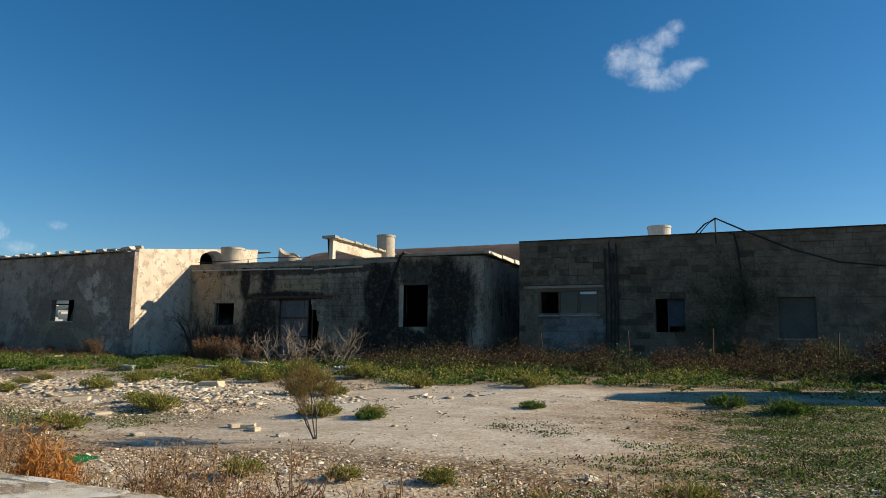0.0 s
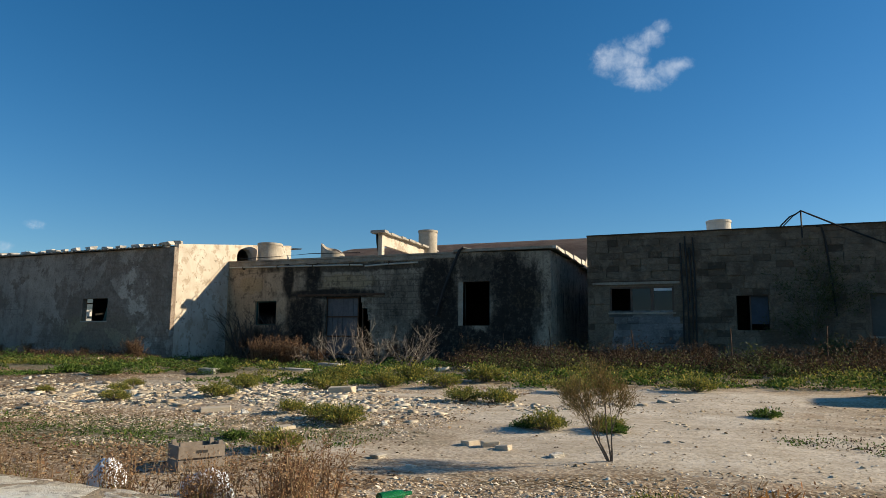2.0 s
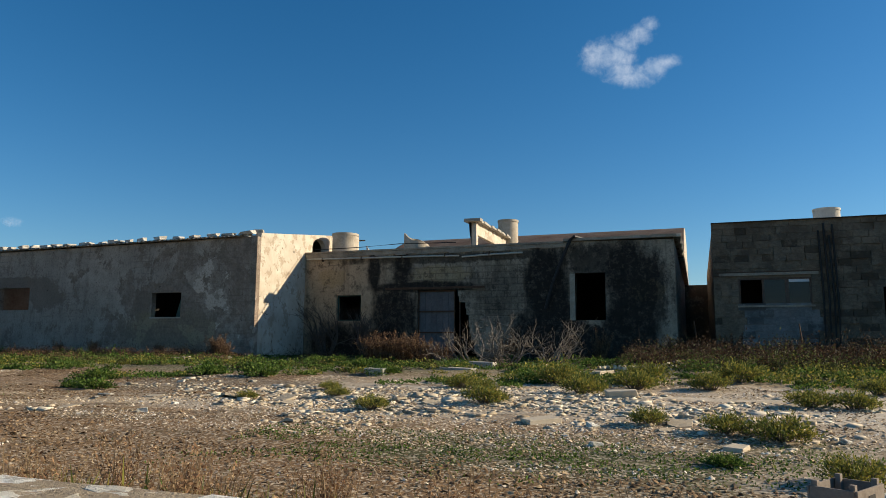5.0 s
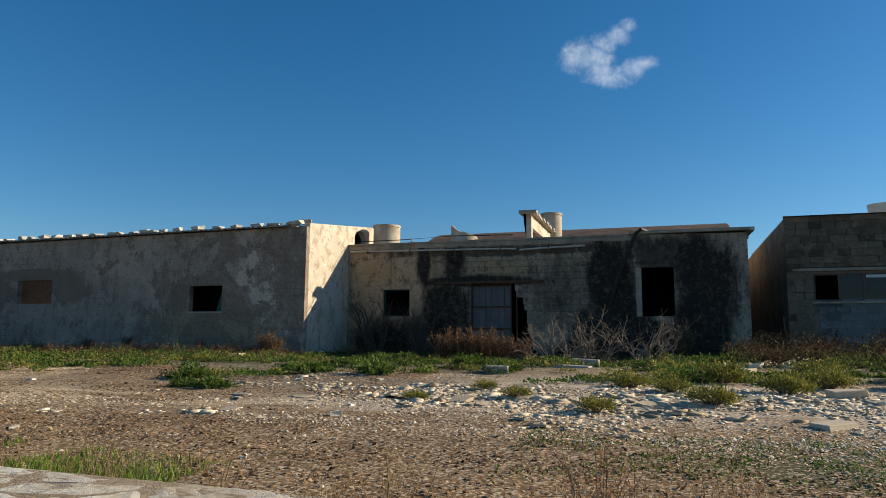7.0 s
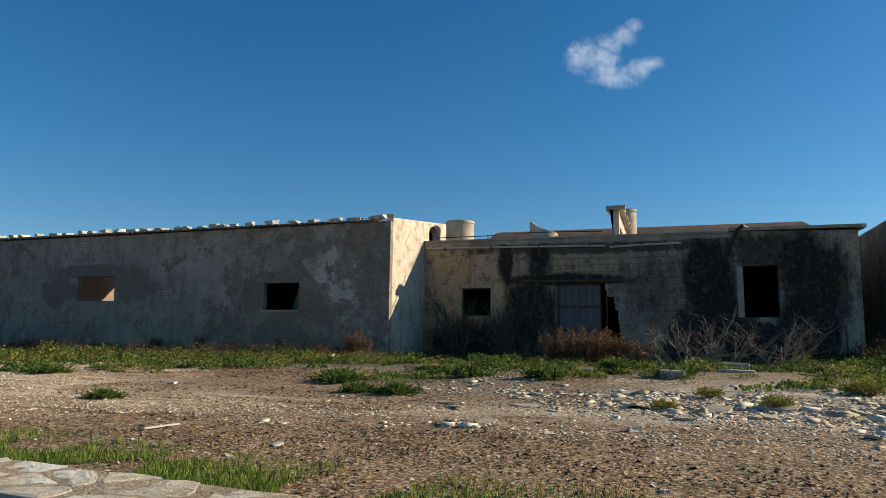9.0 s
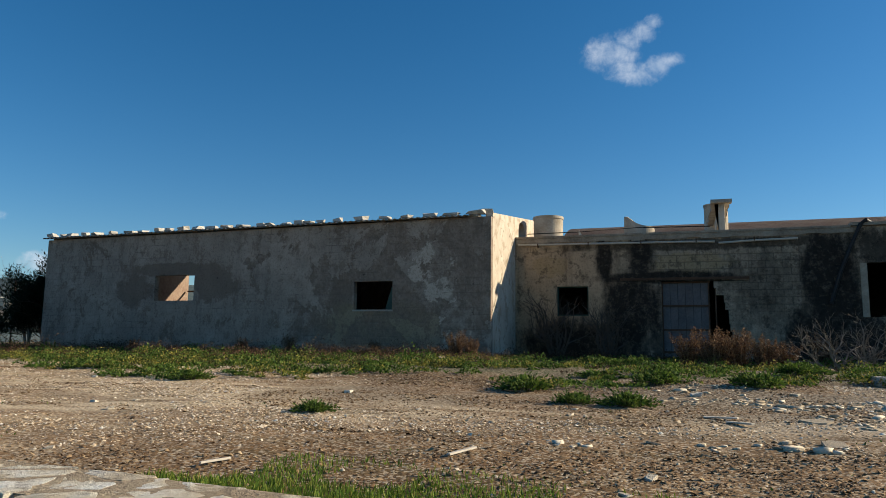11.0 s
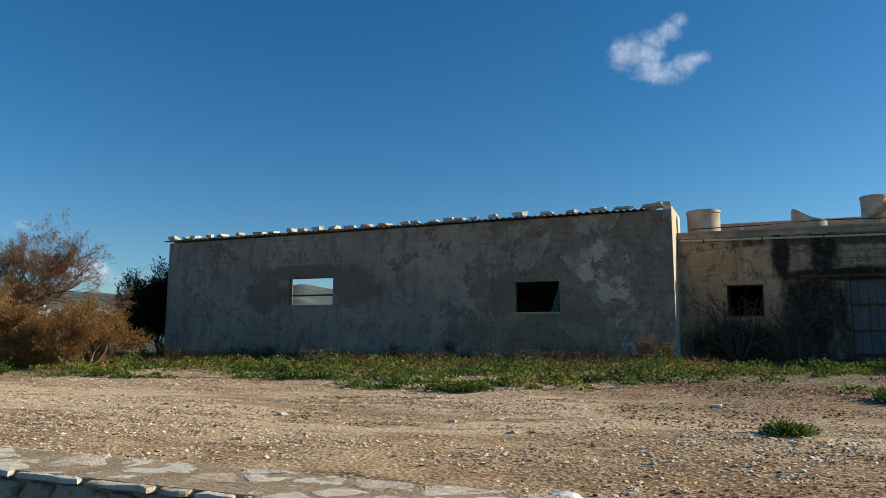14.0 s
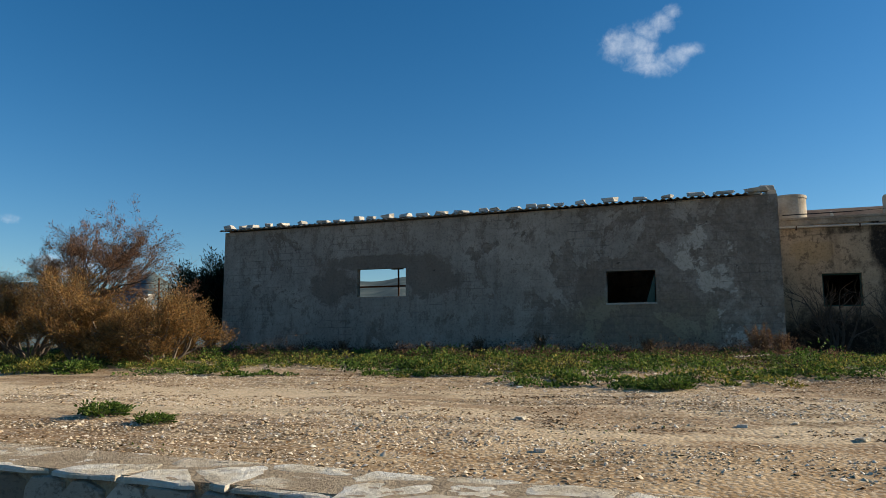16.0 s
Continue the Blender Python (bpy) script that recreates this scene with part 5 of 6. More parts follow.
cover("dry_weeds", "dry brown weeds in the green growth", 44000, 27, M_DRYSHADE, 0.15, 0.045, 0.015, 0.95, 0.1, lean=0.8, per=40)
cover("dry_weeds", "tall dry brown weeds before the block building", 110000, 25, M_DRYSHADE, 0.44, 0.05, 0.022, 0.95, 0.3, (-8.6, 7), 0.7)
cover("green_weeds", "green weeds amid the dry growth", 34000, 28, M_OLIVE, 0.38, 0.05, 0.026, 0.8, 0.2, (-8.6, 7), 0.7)
cover("green_weeds", "tall green weeds before the block building", 14000, 26, M_SUCC, 0.2, 0.045, 0.028, 0.45, 0.02, (-8.6, 7), 0.8)

M_GRASS = foliage("fresh_grass", (0.05, 0.11, 0.015), (0.1, 0.18, 0.025), (0.17, 0.25, 0.035), (0.3, 0.3, 0.06))
cover("dry_weeds", "reddish-brown dry stalks behind green weeds", 12000, 29, M_DRY, 0.26, 0.05, 0.014, 0.62, 0.45, (-36, -19), 0.35, 40)
cover("yellow_weeds", "yellowish tops among the green weeds", 14000, 30, M_SUCC, 0.16, 0.042, 0.024, 0.45, 0.0, (-36, -9), 0.8, 70)

# grass beside the low wall
rng = np.random.default_rng(31)
gx = rng.uniform(-15.0, -7.5, 30000)
gy = np.array([far_edge(a) for a in gx]) + 0.02 + np.abs(rng.normal(0, 0.22, 30000))
gx2 = rng.uniform(-18.3, -12.6, 36000)
gy2 = np.array([far_edge(a) for a in gx2]) + np.clip(rng.normal(1.3, 0.42, 36000), 0.1, 2.3) - 0.12 * np.clip(gx2 + 16, -1, 3)
gx3 = rng.uniform(-10.0, 1.5, 24000)
gy3 = np.array([far_edge(a) for a in gx3]) + 0.05 + np.abs(rng.normal(0, 0.3, 24000))
for (x, y, tall, name) in ((gx, gy, 0.15, "tall bright grass growing behind the low stone wall"), (gx2, gy2, 0.045, "short green grass behind the low stone wall"), (gx3, gy3, 0.19, "yellowing grass among dry weeds at the stone wall")):
    n = len(x)
    keep = np.array([noise.noise((a * 1.3, b * 1.3, 9)) > -0.15 for a, b in zip(x, y)])
    x, y = x[keep], y[keep]
    n = len(x)
    way = rng.normal(size=(n, 3)) * 0.35
    way[:, 2] += 1
    ob = link("grass", leaf_mesh("grass", np.stack([x, y, ground_grid(x, y) - 0.01], 1), way, tall * rng.uniform(0.6, 1.7, n), (0.012 if tall > 0.1 else 0.007) * rng.uniform(0.7, 1.4, n), M_SUCC if tall > 0.16 else M_GRASS), None)
    tagged(ob, name, "grass", kind="stuff")

# mossy low growth on the open ground
rng = np.random.default_rng(33)
mx = np.concatenate([rng.uniform(-2.2, 4, 60000), rng.uniform(-11, -5.8, 9000), rng.uniform(-27, -11, 5000)])
my = np.concatenate([rng.uniform(3.2, 10.4, 60000), rng.normal(5.7, 0.45, 9000), rng.uniform(4, 11, 5000)])
dens = np.array([noise.noise((a * 0.9, b * 1.6, 12)) + 0.6 * noise.noise((a * 3, b * 4, 3)) for a, b in zip(mx, my)])
keep = dens > np.concatenate([0.0 - 0.5 * np.clip(mx[:60000] + 0.35 - 0.12 * (my[:60000] - 6), -1.6, 1), np.full(9000, -0.15), np.full(5000, 0.42)])
mx, my = mx[keep], my[keep]
way = rng.normal(size=(len(mx), 3)) * 0.8
way[:, 2] += 0.6
ob = link("moss_tufts", leaf_mesh("moss_tufts", np.stack([mx, my, ground_grid(mx, my)], 1), way, 0.021 * rng.uniform(0.5, 1.5, len(mx)), 0.013 * rng.uniform(0.6, 1.4, len(mx)), M_LEAF), None)
tagged(ob, "mossy low green tufts on the stony yard", "moss", kind="stuff")


# thick dark tufts where the moss meets the pale floor
rng = np.random.default_rng(35)
cx, cy = rng.uniform(-3.4, 4.0, 2600), rng.uniform(3.2, 10.2, 2600)
dens = np.array([noise.noise((a * 0.8, b * 1.5, 22)) for a, b in zip(cx, cy)])
keep = dens + 0.3 * np.clip(cx + 1.4 - 0.25 * np.abs(cy - 4.0), -2.2, 1.2) > rng.uniform(-0.1, 0.5, 2600)
cx, cy = cx[keep], cy[keep]
size = rng.lognormal(-2.6, 0.4, len(cx))
i = np.repeat(np.arange(len(cx)), 34)
tx, ty = cx[i] + rng.normal(0, 1, len(i)) * size[i] * 1.2, cy[i] + rng.normal(0, 1, len(i)) * size[i] * 0.8
way = rng.normal(size=(len(i), 3)) * 0.8
way[:, 2] += 0.5
tz = ground_grid(tx, ty) + size[i] * 0.25 * rng.uniform(0, 1, len(i))
for sel, mat, label in ((i % 3 > 0, M_LEAF, "low green moss tufts at the pale floor's edge"), (i % 3 == 0, M_DRYSHADE, "withered brown tufts at the pale floor's edge")):
    ob = link("moss_tufts", leaf_mesh("moss_tufts", np.stack([tx, ty, tz], 1)[sel], way[sel], 0.022 * rng.uniform(0.6, 1.4, sel.sum()), 0.012 * rng.uniform(0.6, 1.4, sel.sum()), mat), None)
    tagged(ob, label, "moss", kind="stuff")


# ---- stones on the ground ----
def rocks(name, x, y, size, mat, label, seed, flat=0.55, corners=8, lift=0.15, tilt=0.16):
    """Many small angular stones in one mesh."""
    rng = np.random.default_rng(seed)
    n = len(x)
    if corners == 5:
        unit = np.array([(math.cos(1.2566 * q), math.sin(1.2566 * q), -0.3 + 0.5 * (q % 2)) for q in range(5)] + [(0.1, 0.05, 1)], float)
        faces = np.array([(0, 1, 5), (1, 2, 5), (2, 3, 5), (3, 4, 5), (4, 0, 5)])
    elif corners == 6:
        unit = np.array([(1, 0, 0), (0, 1, 0), (-1, 0, 0), (0, -1, 0), (0, 0, 1), (0, 0, -1)], float)
        faces = np.array([(0, 1, 4), (1, 2, 4), (2, 3, 4), (3, 0, 4), (1, 0, 5), (2, 1, 5), (3, 2, 5), (0, 3, 5)])
    else:
        unit = np.array([(sx, sy, sz) for sz in (-1, 1) for sx, sy in ((-1, -1), (1, -1), (1, 1), (-1, 1))], float) * 0.8
        faces = np.array([(3, 2, 1, 0), (4, 5, 6, 7), (0, 1, 5, 4), (1, 2, 6, 5), (2, 3, 7, 6), (3, 0, 4, 7)])
    v = unit[None] * (1 + rng.uniform(-0.35, 0.35, (n, len(unit), 3)))
    s = size[:, None] * np.stack([rng.uniform(0.7, 1.3, n), rng.uniform(0.6, 1.0, n), flat * rng.uniform(0.5, 1.2, n)], 1)
    v = v * s[:, None, :] * 0.5
    tx, ty = rng.normal(0, tilt, n), rng.normal(0, tilt, n)
    a = rng.uniform(0, 6.2832, n)
    X = v[..., 0] * np.cos(a)[:, None] - v[..., 1] * np.sin(a)[:, None]
    Y = v[..., 0] * np.sin(a)[:, None] + v[..., 1] * np.cos(a)[:, None]
    Z = v[..., 2] + X * tx[:, None] + Y * ty[:, None]
    z = ground_grid(x, y) + s[:, 2] * lift
    co = np.stack([X + x[:, None], Y + y[:, None], Z + z[:, None]], 2).reshape(-1, 3)
    k = faces.shape[1]
    idx = (faces[None] + (np.arange(n) * len(unit))[:, None, None]).reshape(-1)
    mesh = bpy.data.meshes.new(name)
    mesh.vertices.add(len(co))
    mesh.vertices.foreach_set("co", co.astype(np.float32).ravel())
    mesh.loops.add(len(idx))
    mesh.loops.foreach_set("vertex_index", idx.astype(np.int32))
    mesh.polygons.add(len(idx) // k)
    mesh.polygons.foreach_set("loop_start", np.arange(0, len(idx), k, dtype=np.int32))
    mesh.update(calc_edges=True)
    return tagged(link(name, mesh, mat), label, "stones", kind="stuff")


rng = np.random.default_rng(41)
n = 400000
px = rng.uniform(-31, 3, n)
py = np.array([far_edge(a) for a in px]) + 0.5 + 8.5 * rng.uniform(0, 1, n) ** 1.1
pale_floor = (px > -5.5) & (px < 1.5) & (py > 5.6)
keep = (~pale_floor) | (rng.uniform(0, 1, n) < 0.1)
keep &= ~((px > 0.3) & (rng.uniform(0, 1, n) < 0.7))
thin = np.array([1.3 * noise.noise((a * 0.3, b * 1.2, 15)) + 0.5 * noise.noise((a * 1.6, b * 2.6, 8)) for a, b in zip(px, py)])
keep &= rng.uniform(-0.55, 0.55, n) < thin
px, py = px[keep], py[keep]
bands = np.array([noise.noise((a * 0.28, b * 1.5, 31)) + 0.4 * noise.noise((a * 1.4, b * 3, 6)) for a, b in zip(px, py)]) > 0.3
dark = bands | ((py < 5.5 + 0.5 * np.sin(px)) & (px > -20) & (px < -5)) | ((py < 6.6 + 0.4 * np.sin(2 * px)) & (px > -17.8 + 0.4 * np.sin(3 * py)) & (px < -12.8)) | ((py > 7.8 + 0.4 * np.sin(1.7 * px)) & (px > -20 + 0.5 * np.sin(2 * py)) & (px < -13.5))
for sel, mat, label, seed in ((~dark, M_PEBBLE, "loose tan gravel over the yard", 42), (dark, M_DARKPEBBLE, "loose brown gravel on damp soil", 43)):
    x, y = px[sel], py[sel]
    rocks("gravel", x, y, np.clip(rng.lognormal(-3.95, 0.42, len(x)), 0.009, 0.055), mat, label, seed, 0.55, 5, 0.06, 0.3)


def rubble_spots(n, seed):
    rng = np.random.default_rng(seed)
    x, y = rng.uniform(-16.5, -3.2, n), rng.uniform(6.3, 11.6, n)
    d = np.array([noise.noise((a * 0.5, b * 0.9, 20)) + 0.5 * noise.noise((a * 1.5, b * 2, 6)) for a, b in zip(x, y)])
    core = np.exp(-((x + 9.5) / 4.2) ** 2) * np.exp(-((y - 8.7) / 1.6) ** 2)
    keep = d + 1.3 * core > rng.uniform(0.25, 1.25, n)
    return x[keep], y[keep], rng


x, y, rng = rubble_spots(26000, 51)
rocks("rubble", x, y, np.clip(rng.lognormal(-3.2, 0.55, len(x)), 0.02, 0.18), M_RUBBLE, "broken white limestone chips in the yard", 52, 0.3, 8, 0.05, 0.12)
x, y, rng = rubble_spots(900, 53)
RUB = thing("rubble_heap", (0, 0, 0), "broken pale limestone slabs strewn over the yard", "rubble", kind="structure")
shapes = []
rr = random.Random(17)
for i in range(12):
    bm = flag(rr, outline(rr, 1, 0.8, 6), 0.22, 0.985)
    mesh = bpy.data.meshes.new("stone_slab")
    bm.to_mesh(mesh)
    bm.free()
    shapes.append(mesh)
for a, b in list(zip(x, y))[:290]:
    s = min(0.34, rr.lognormvariate(-2.05, 0.45))
    ob = link("stone_slab", rr.choice(shapes), M_RUBBLE, RUB)
    ob.matrix_world = pose(a, b, ground_z(a, b) - 0.012, rr.gauss(0, 7), rr.gauss(0, 7), rr.uniform(0, 360)) @ Matrix.Diagonal((s, s, s * rr.uniform(0.25, 0.6), 1))
rs2 = random.Random(19)
for i in range(36):
    a, b = rs2.uniform(-28, 1), rs2.uniform(4.0, 11)
    s = rs2.uniform(0.035, 0.085)
    ob = part("loose_stone", rough_block(rs2, s * 1.3, s, s * 0.6, 0.6), M_STONE)
    ob.matrix_world = pose(a, b, ground_z(a, b) - 0.01, rs2.gauss(0, 6), rs2.gauss(0, 6), rs2.uniform(0, 360))
    tagged(ob, "pale loose stone lying on the gravel yard", "stone", "loose stones in the yard")
for (a, b, w, d, h, t) in ((-8.05, 9.4, 0.36, 0.22, 0.11, 15), (-9.0, 13.0, 0.75, 0.5, 0.1, -20), (-4.75, 6.15, 0.15, 0.11, 0.07, 30), (-4.6, 6.05, 0.12, 0.09, 0.06, -10), (-4.95, 6.2, 0.14, 0.1, 0.06, 60), (-8.6, 7.3, 0.35, 0.2, 0.06, 40), (-6.9, 6.2, 0.2, 0.13, 0.05, 70), (-20.9, 16.6, 0.7, 0.35, 0.07, 5)):
    ob = part("stone_block", rough_block(rs2, w, d, h, 0.2), M_RUBBLE)
    ob.matrix_world = pose(a, b, ground_z(a, b) - 0.02, 2, -3, t)
    tagged(ob, "squared white limestone block lying in the rubble", "stone")
for (a, b, w, d, h, t) in ((-12.6, 12.0, 0.36, 0.25, 0.14, 8), (-11.5, 15.0, 0.55, 0.35, 0.18, 5), (-11.7, 13.6, 0.85, 0.3, 0.07, 3), (-20.3, 17.6, 0.8, 0.3, 0.08, -4)):
    ob = part("concrete_slab", rough_block(rs2, w, d, h, 0.15), M_CONCRETE)
    ob.matrix_world = pose(a, b, ground_z(a, b) - 0.02, 1, 2, t)
    tagged(ob, "grey broken concrete slab lying among weeds", "slab")
rng = np.random.default_rng(57)
x, y = rng.normal(-8.1, 0.55, 240), rng.normal(15.2, 0.3, 240)
rocks("rubble", x, y, np.clip(rng.lognormal(-2.3, 0.4, 240), 0.05, 0.3), M_RUBBLE, "small heap of pale broken stones in the weeds", 58, 0.5, 8, 0.5, 0.3)

# ---- shrubs and weeds as single plants ----
S1 = shrub("yellow_shrub", "low yellow-green bushy shrub on stony ground", M_SUCC, 61, 0.32, 0.2, 1900, 0.036, 0.014, group="yellow-green shrubs")
place(S1, [(-6.55, 6.75, 0.95), (-6.95, 6.95, 0.75), (-7.6, 7.4, 0.65), (-6.3, 5.2, 0.75), (-4.5, 7.15, 0.75), (-6.05, 9.05, 0.9), (-5.6, 9.1, 0.9), (-3.9, 7.3, 0.6), (-10.6, 7.65, 0.7), (-9.5, 8.4, 0.95), (-8.6, 9.8, 1.1), (-2.5, 4.3, 0.45), (-1.9, 4.5, 0.5), (-11.6, 8.7, 0.6), (-9.9, 9.6, 0.8), (-12.7, 8.3, 0.5), (-10.4, 10.3, 0.9), (-8.0, 10.7, 1.1), (-7.0, 10.9, 1.0), (-5.0, 10.9, 1.0), (-3.2, 11.3, 1.0), (-9.2, 11.3, 1.2), (-7.9, 11.7, 1.3), (-6.6, 11.8, 1.2), (-12.2, 9.6, 0.6), (-1.0, 3.9, 0.6), (-3.2, 4.1, 0.6), (-0.3, 4.4, 0.7), (0.3, 3.6, 0.55), (-0.6, 3.3, 0.45), (-1.5, 3.5, 0.5), (1.0, 4.0, 0.6), (-2.2, 3.4, 0.4), (-33.2, 10.6, 1.1), (-34.3, 10.9, 1.2)], seed=62)
S2 = shrub("green_shrub", "small dark green leafy shrub on the yard", M_LEAF, 63, 0.24, 0.075, 1200, 0.034, 0.015, group="green shrubs", upright=0.4)
place(S2, [(-18.75, 7.3, 0.95), (-15.8, 8.85, 1.25), (-17.2, 10.2, 1.6), (-3.87, 7.1, 0.8), (-4.7, 7.2, 0.8), (-16.4, 9.0, 1.1), (-0.15, 9.8, 1.2), (0.5, 9.4, 1.3), (-2.4, 8.7, 0.8), (-22.3, 9.9, 1.5), (-12.5, 12.2, 1.6), (-15.6, 11.2, 1.7), (-14.3, 11.0, 1.6), (-13.5, 13.5, 1.8), (-16.2, 17.2, 1.6), (-17.0, 17.5, 1.7), (-16.6, 17.0, 1.4), (-24.5, 12.2, 1.7), (-26.4, 12.3, 1.5), (-20.5, 12.6, 1.6), (-7.0, 5.6, 0.6), (-26.7, 6.3, 0.9), (-27.6, 6.6, 1.25), (-35.2, 11.0, 1.8), (-32.6, 11.0, 1.8), (-36.2, 11.1, 1.8)], seed=64)
S3 = stalks("dry_weed", "dry reddish-brown weed with thin stalks", M_DRYRED, 65, 0.34, 0.26, 18, 760, 0.02, 0.008, "dry weeds at the stone wall")
spots, rr3 = [], random.Random(66)
for i in range(90):
    x = rr3.choice((rr3.uniform(-3.9, 1.8), rr3.uniform(-3.5, 1.8), rr3.uniform(-10.5, -5.5)))
    if not -5.9 < x < -3.7:
        spots.append((x, far_edge(x) + rr3.uniform(0.15, 1.3), rr3.uniform(0.5, 1.2)))
for i in range(10):
    u = rr3.uniform(0, 1)
    spots.append((-6.05 + 1.1 * u + rr3.uniform(-0.15, 0.15), 3.3 + 0.45 * u + rr3.uniform(-0.25, 0.3), rr3.uniform(0.75, 1.15)))
place(S3, spots, seed=67)
S4 = stalks("straw_weed", "straw-coloured dry weed with bare stalks", M_STRAW, 68, 0.32, 0.24, 12, 160, 0.024, 0.006, "straw weeds at the stone wall")
spots = []
for i in range(26):
    x = rr3.uniform(-13.5, -6.5)
    spots.append((x, far_edge(x) + rr3.uniform(0.4, 1.5), rr3.uniform(0.5, 1.0)))
place(S4, spots, seed=69)
S5 = stalks("rust_weed", "feathery rust-orange dry plant by the wall", M_RUSTY, 70, 0.42, 0.075, 46, 5200, 0.03, 0.005, "rust-orange plants")
place(S5, [(-2.86, 2.2, 0.95), (-2.76, 2.18, 1.05), (-2.68, 2.2, 1.0), (-2.79, 2.3, 0.9)], seed=71)
S6 = stalks("brown_weed", "tall dry brown bush growing before the building", M_DRY, 72, 0.95, 0.5, 36, 3200, 0.055, 0.024, "brown bushes before the buildings")
place(S6, [(-15.1, 17.0, 0.75), (-14.6, 16.8, 0.8), (-14.1, 17.0, 0.8), (-13.6, 16.9, 0.75), (-14.4, 17.4, 0.8), (-13.2, 17.2, 0.6), (-20.6, 17.9, 0.65), (-20.2, 17.8, 0.55), (-25.6, 18.2, 0.45), (-23.0, 18.3, 0.4), (-27.2, 18.3, 0.4), (-12.0, 19.6, 0.7), (-9.6, 19.3, 0.7), (-31.0, 18.2, 0.4)], seed=73)
# copy of the brown bushes whose leaf colour already holds shade
S8 = stalks("dark_dry_weed", "tangled dry brown weed, shade put into its colour, before the block building", M_DRYSHADE, 76, 0.8, 0.5, 30, 2600, 0.05, 0.022, "dark dry weeds before the block building")
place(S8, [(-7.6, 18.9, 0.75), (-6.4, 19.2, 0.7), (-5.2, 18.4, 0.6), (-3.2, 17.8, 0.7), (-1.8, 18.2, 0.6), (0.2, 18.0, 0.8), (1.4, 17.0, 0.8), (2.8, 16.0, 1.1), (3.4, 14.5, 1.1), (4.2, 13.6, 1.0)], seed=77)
S7 = shrub("dark_bush", "large dark green bush in the weeds", M_OLIVE, 74, 0.8, 0.9, 2600, 0.07, 0.026, group="dark bushes", upright=0.4)
place(S7, [(2.9, 14.2, 0.65), (3.5, 13.2, 0.5), (1.9, 18.5, 0.8), (-0.2, 19.2, 0.8), (4.0, 15.0, 1.2)], seed=75)


def sapling():
    ob = thing("tamarisk_sapling", (-3.66, 5.73, 0.63), "young feathery tamarisk with a forked bare stem", "tree")
    r, tips = random.Random(81), []
    bm = bmesh.new()
    for d, l in (((-0.6, 0.15, 1), 0.42), ((-0.2, -0.05, 1), 0.44), ((-0.4, -0.3, 1), 0.38), ((0.12, 0.15, 1), 0.34)):
        grow(bm, (0.02 * d[0], 0, 0), d, l * 0.76, 0.009, 3, tips, 0.16, 0.42, 5, r, 0.05, (2, 3))
    part("trunk", bm, M_BARK, ob)
    link("crown", feathers("crown", tips, 24, 0.034, 0.05, 0.004, M_SAP, 82), None, ob)


sapling()


def tamarisk(name, at, h, wide, seed, mat, per, label, depth=4, limbs=9, leaf=0.07, wd=0.014, bark=M_BARK, reach=0.065, low=0.5, thick=0.045, spread=0.75):
    ob = thing(name, (at[0], at[1], ground_z(at[0], at[1]) - 0.02), label, "tree")
    r, tips = random.Random(seed), []
    bm = bmesh.new()
    for i in range(limbs):
        a = 6.2832 * i / limbs + r.uniform(-0.4, 0.4)
        s = r.uniform(0.2, 1.0) * wide
        d = Vector((math.cos(a) * s, math.sin(a) * s, r.uniform(low, 1.0)))
        grow(bm, (0.15 * math.cos(a) * wide, 0.15 * math.sin(a) * wide, -0.05), d, h * 0.4 * r.uniform(0.7, 1.1), thick, depth, tips, 0.24, spread, 5, r, 0.03)
    part("trunk", bm, bark, ob)
    if per:
        link("crown", feathers("crown", tips, per, reach, leaf, wd, mat, seed), None, ob)
    return ob


tamarisk("tamarisk_bush", (-36.2, 13.0, 0.95), 2.25, 0.9, 91, M_TAMA, 26, "dense orange-brown tamarisk bush beside the building", 4, 12, low=0.25)
tamarisk("tamarisk_bush", (-33.9, 12.4, 0.93), 2.1, 0.9, 92, M_TAMA, 26, "dense orange-brown tamarisk bush beside the building", 4, 11, low=0.25)
tamarisk("tamarisk_bush", (-32.4, 12.9, 0.97), 1.95, 0.85, 93, M_TAMA, 26, "rounded orange tamarisk bush beside the building", 4, 11, low=0.3)
tamarisk("tamarisk_bush", (-38.2, 13.4, 0.95), 2.5, 0.9, 94, M_TAMA, 22, "tall orange-brown tamarisk bush", 4, 10, low=0.4)


def tamarisk_tree():
    ob = thing("tamarisk_tree", (-35.7, 13.9, 0.85), "bare-twigged brown tamarisk tree above bushes", "tree")
    r, tips = random.Random(95), []
    bm = bmesh.new()
    tube(bm, [(0, 0, -0.1), (0.06, 0, 0.6), (-0.04, 0.03, 1.2), (0.02, 0, 1.75)], [0.13, 0.11, 0.095, 0.08], 8)
    for a, rise, l in ((0, 0.22, 1.25), (15, 0.45, 1.2), (65, 0.9, 0.8), (120, 0.8, 0.8), (170, 0.6, 0.85), (190, 1.1, 0.75), (240, 1.0, 0.7), (300, 0.8, 0.8), (340, 1.2, 0.8), (95, 1.6, 0.75), (150, 1.9, 0.8)):
        d = Vector((math.cos(radians(a)), math.sin(radians(a)), rise))
        grow(bm, (0.0, 0.0, r.uniform(1.2, 1.72)), d, l, 0.04, 4, tips, 0.22, 0.85, 5, r, 0.05, (2, 3))
    part("trunk", bm, M_DARKBARK, ob)
    link("crown", feathers("crown", tips, 16, 0.05, 0.08, 0.011, M_TWIGGY, 95), None, ob)


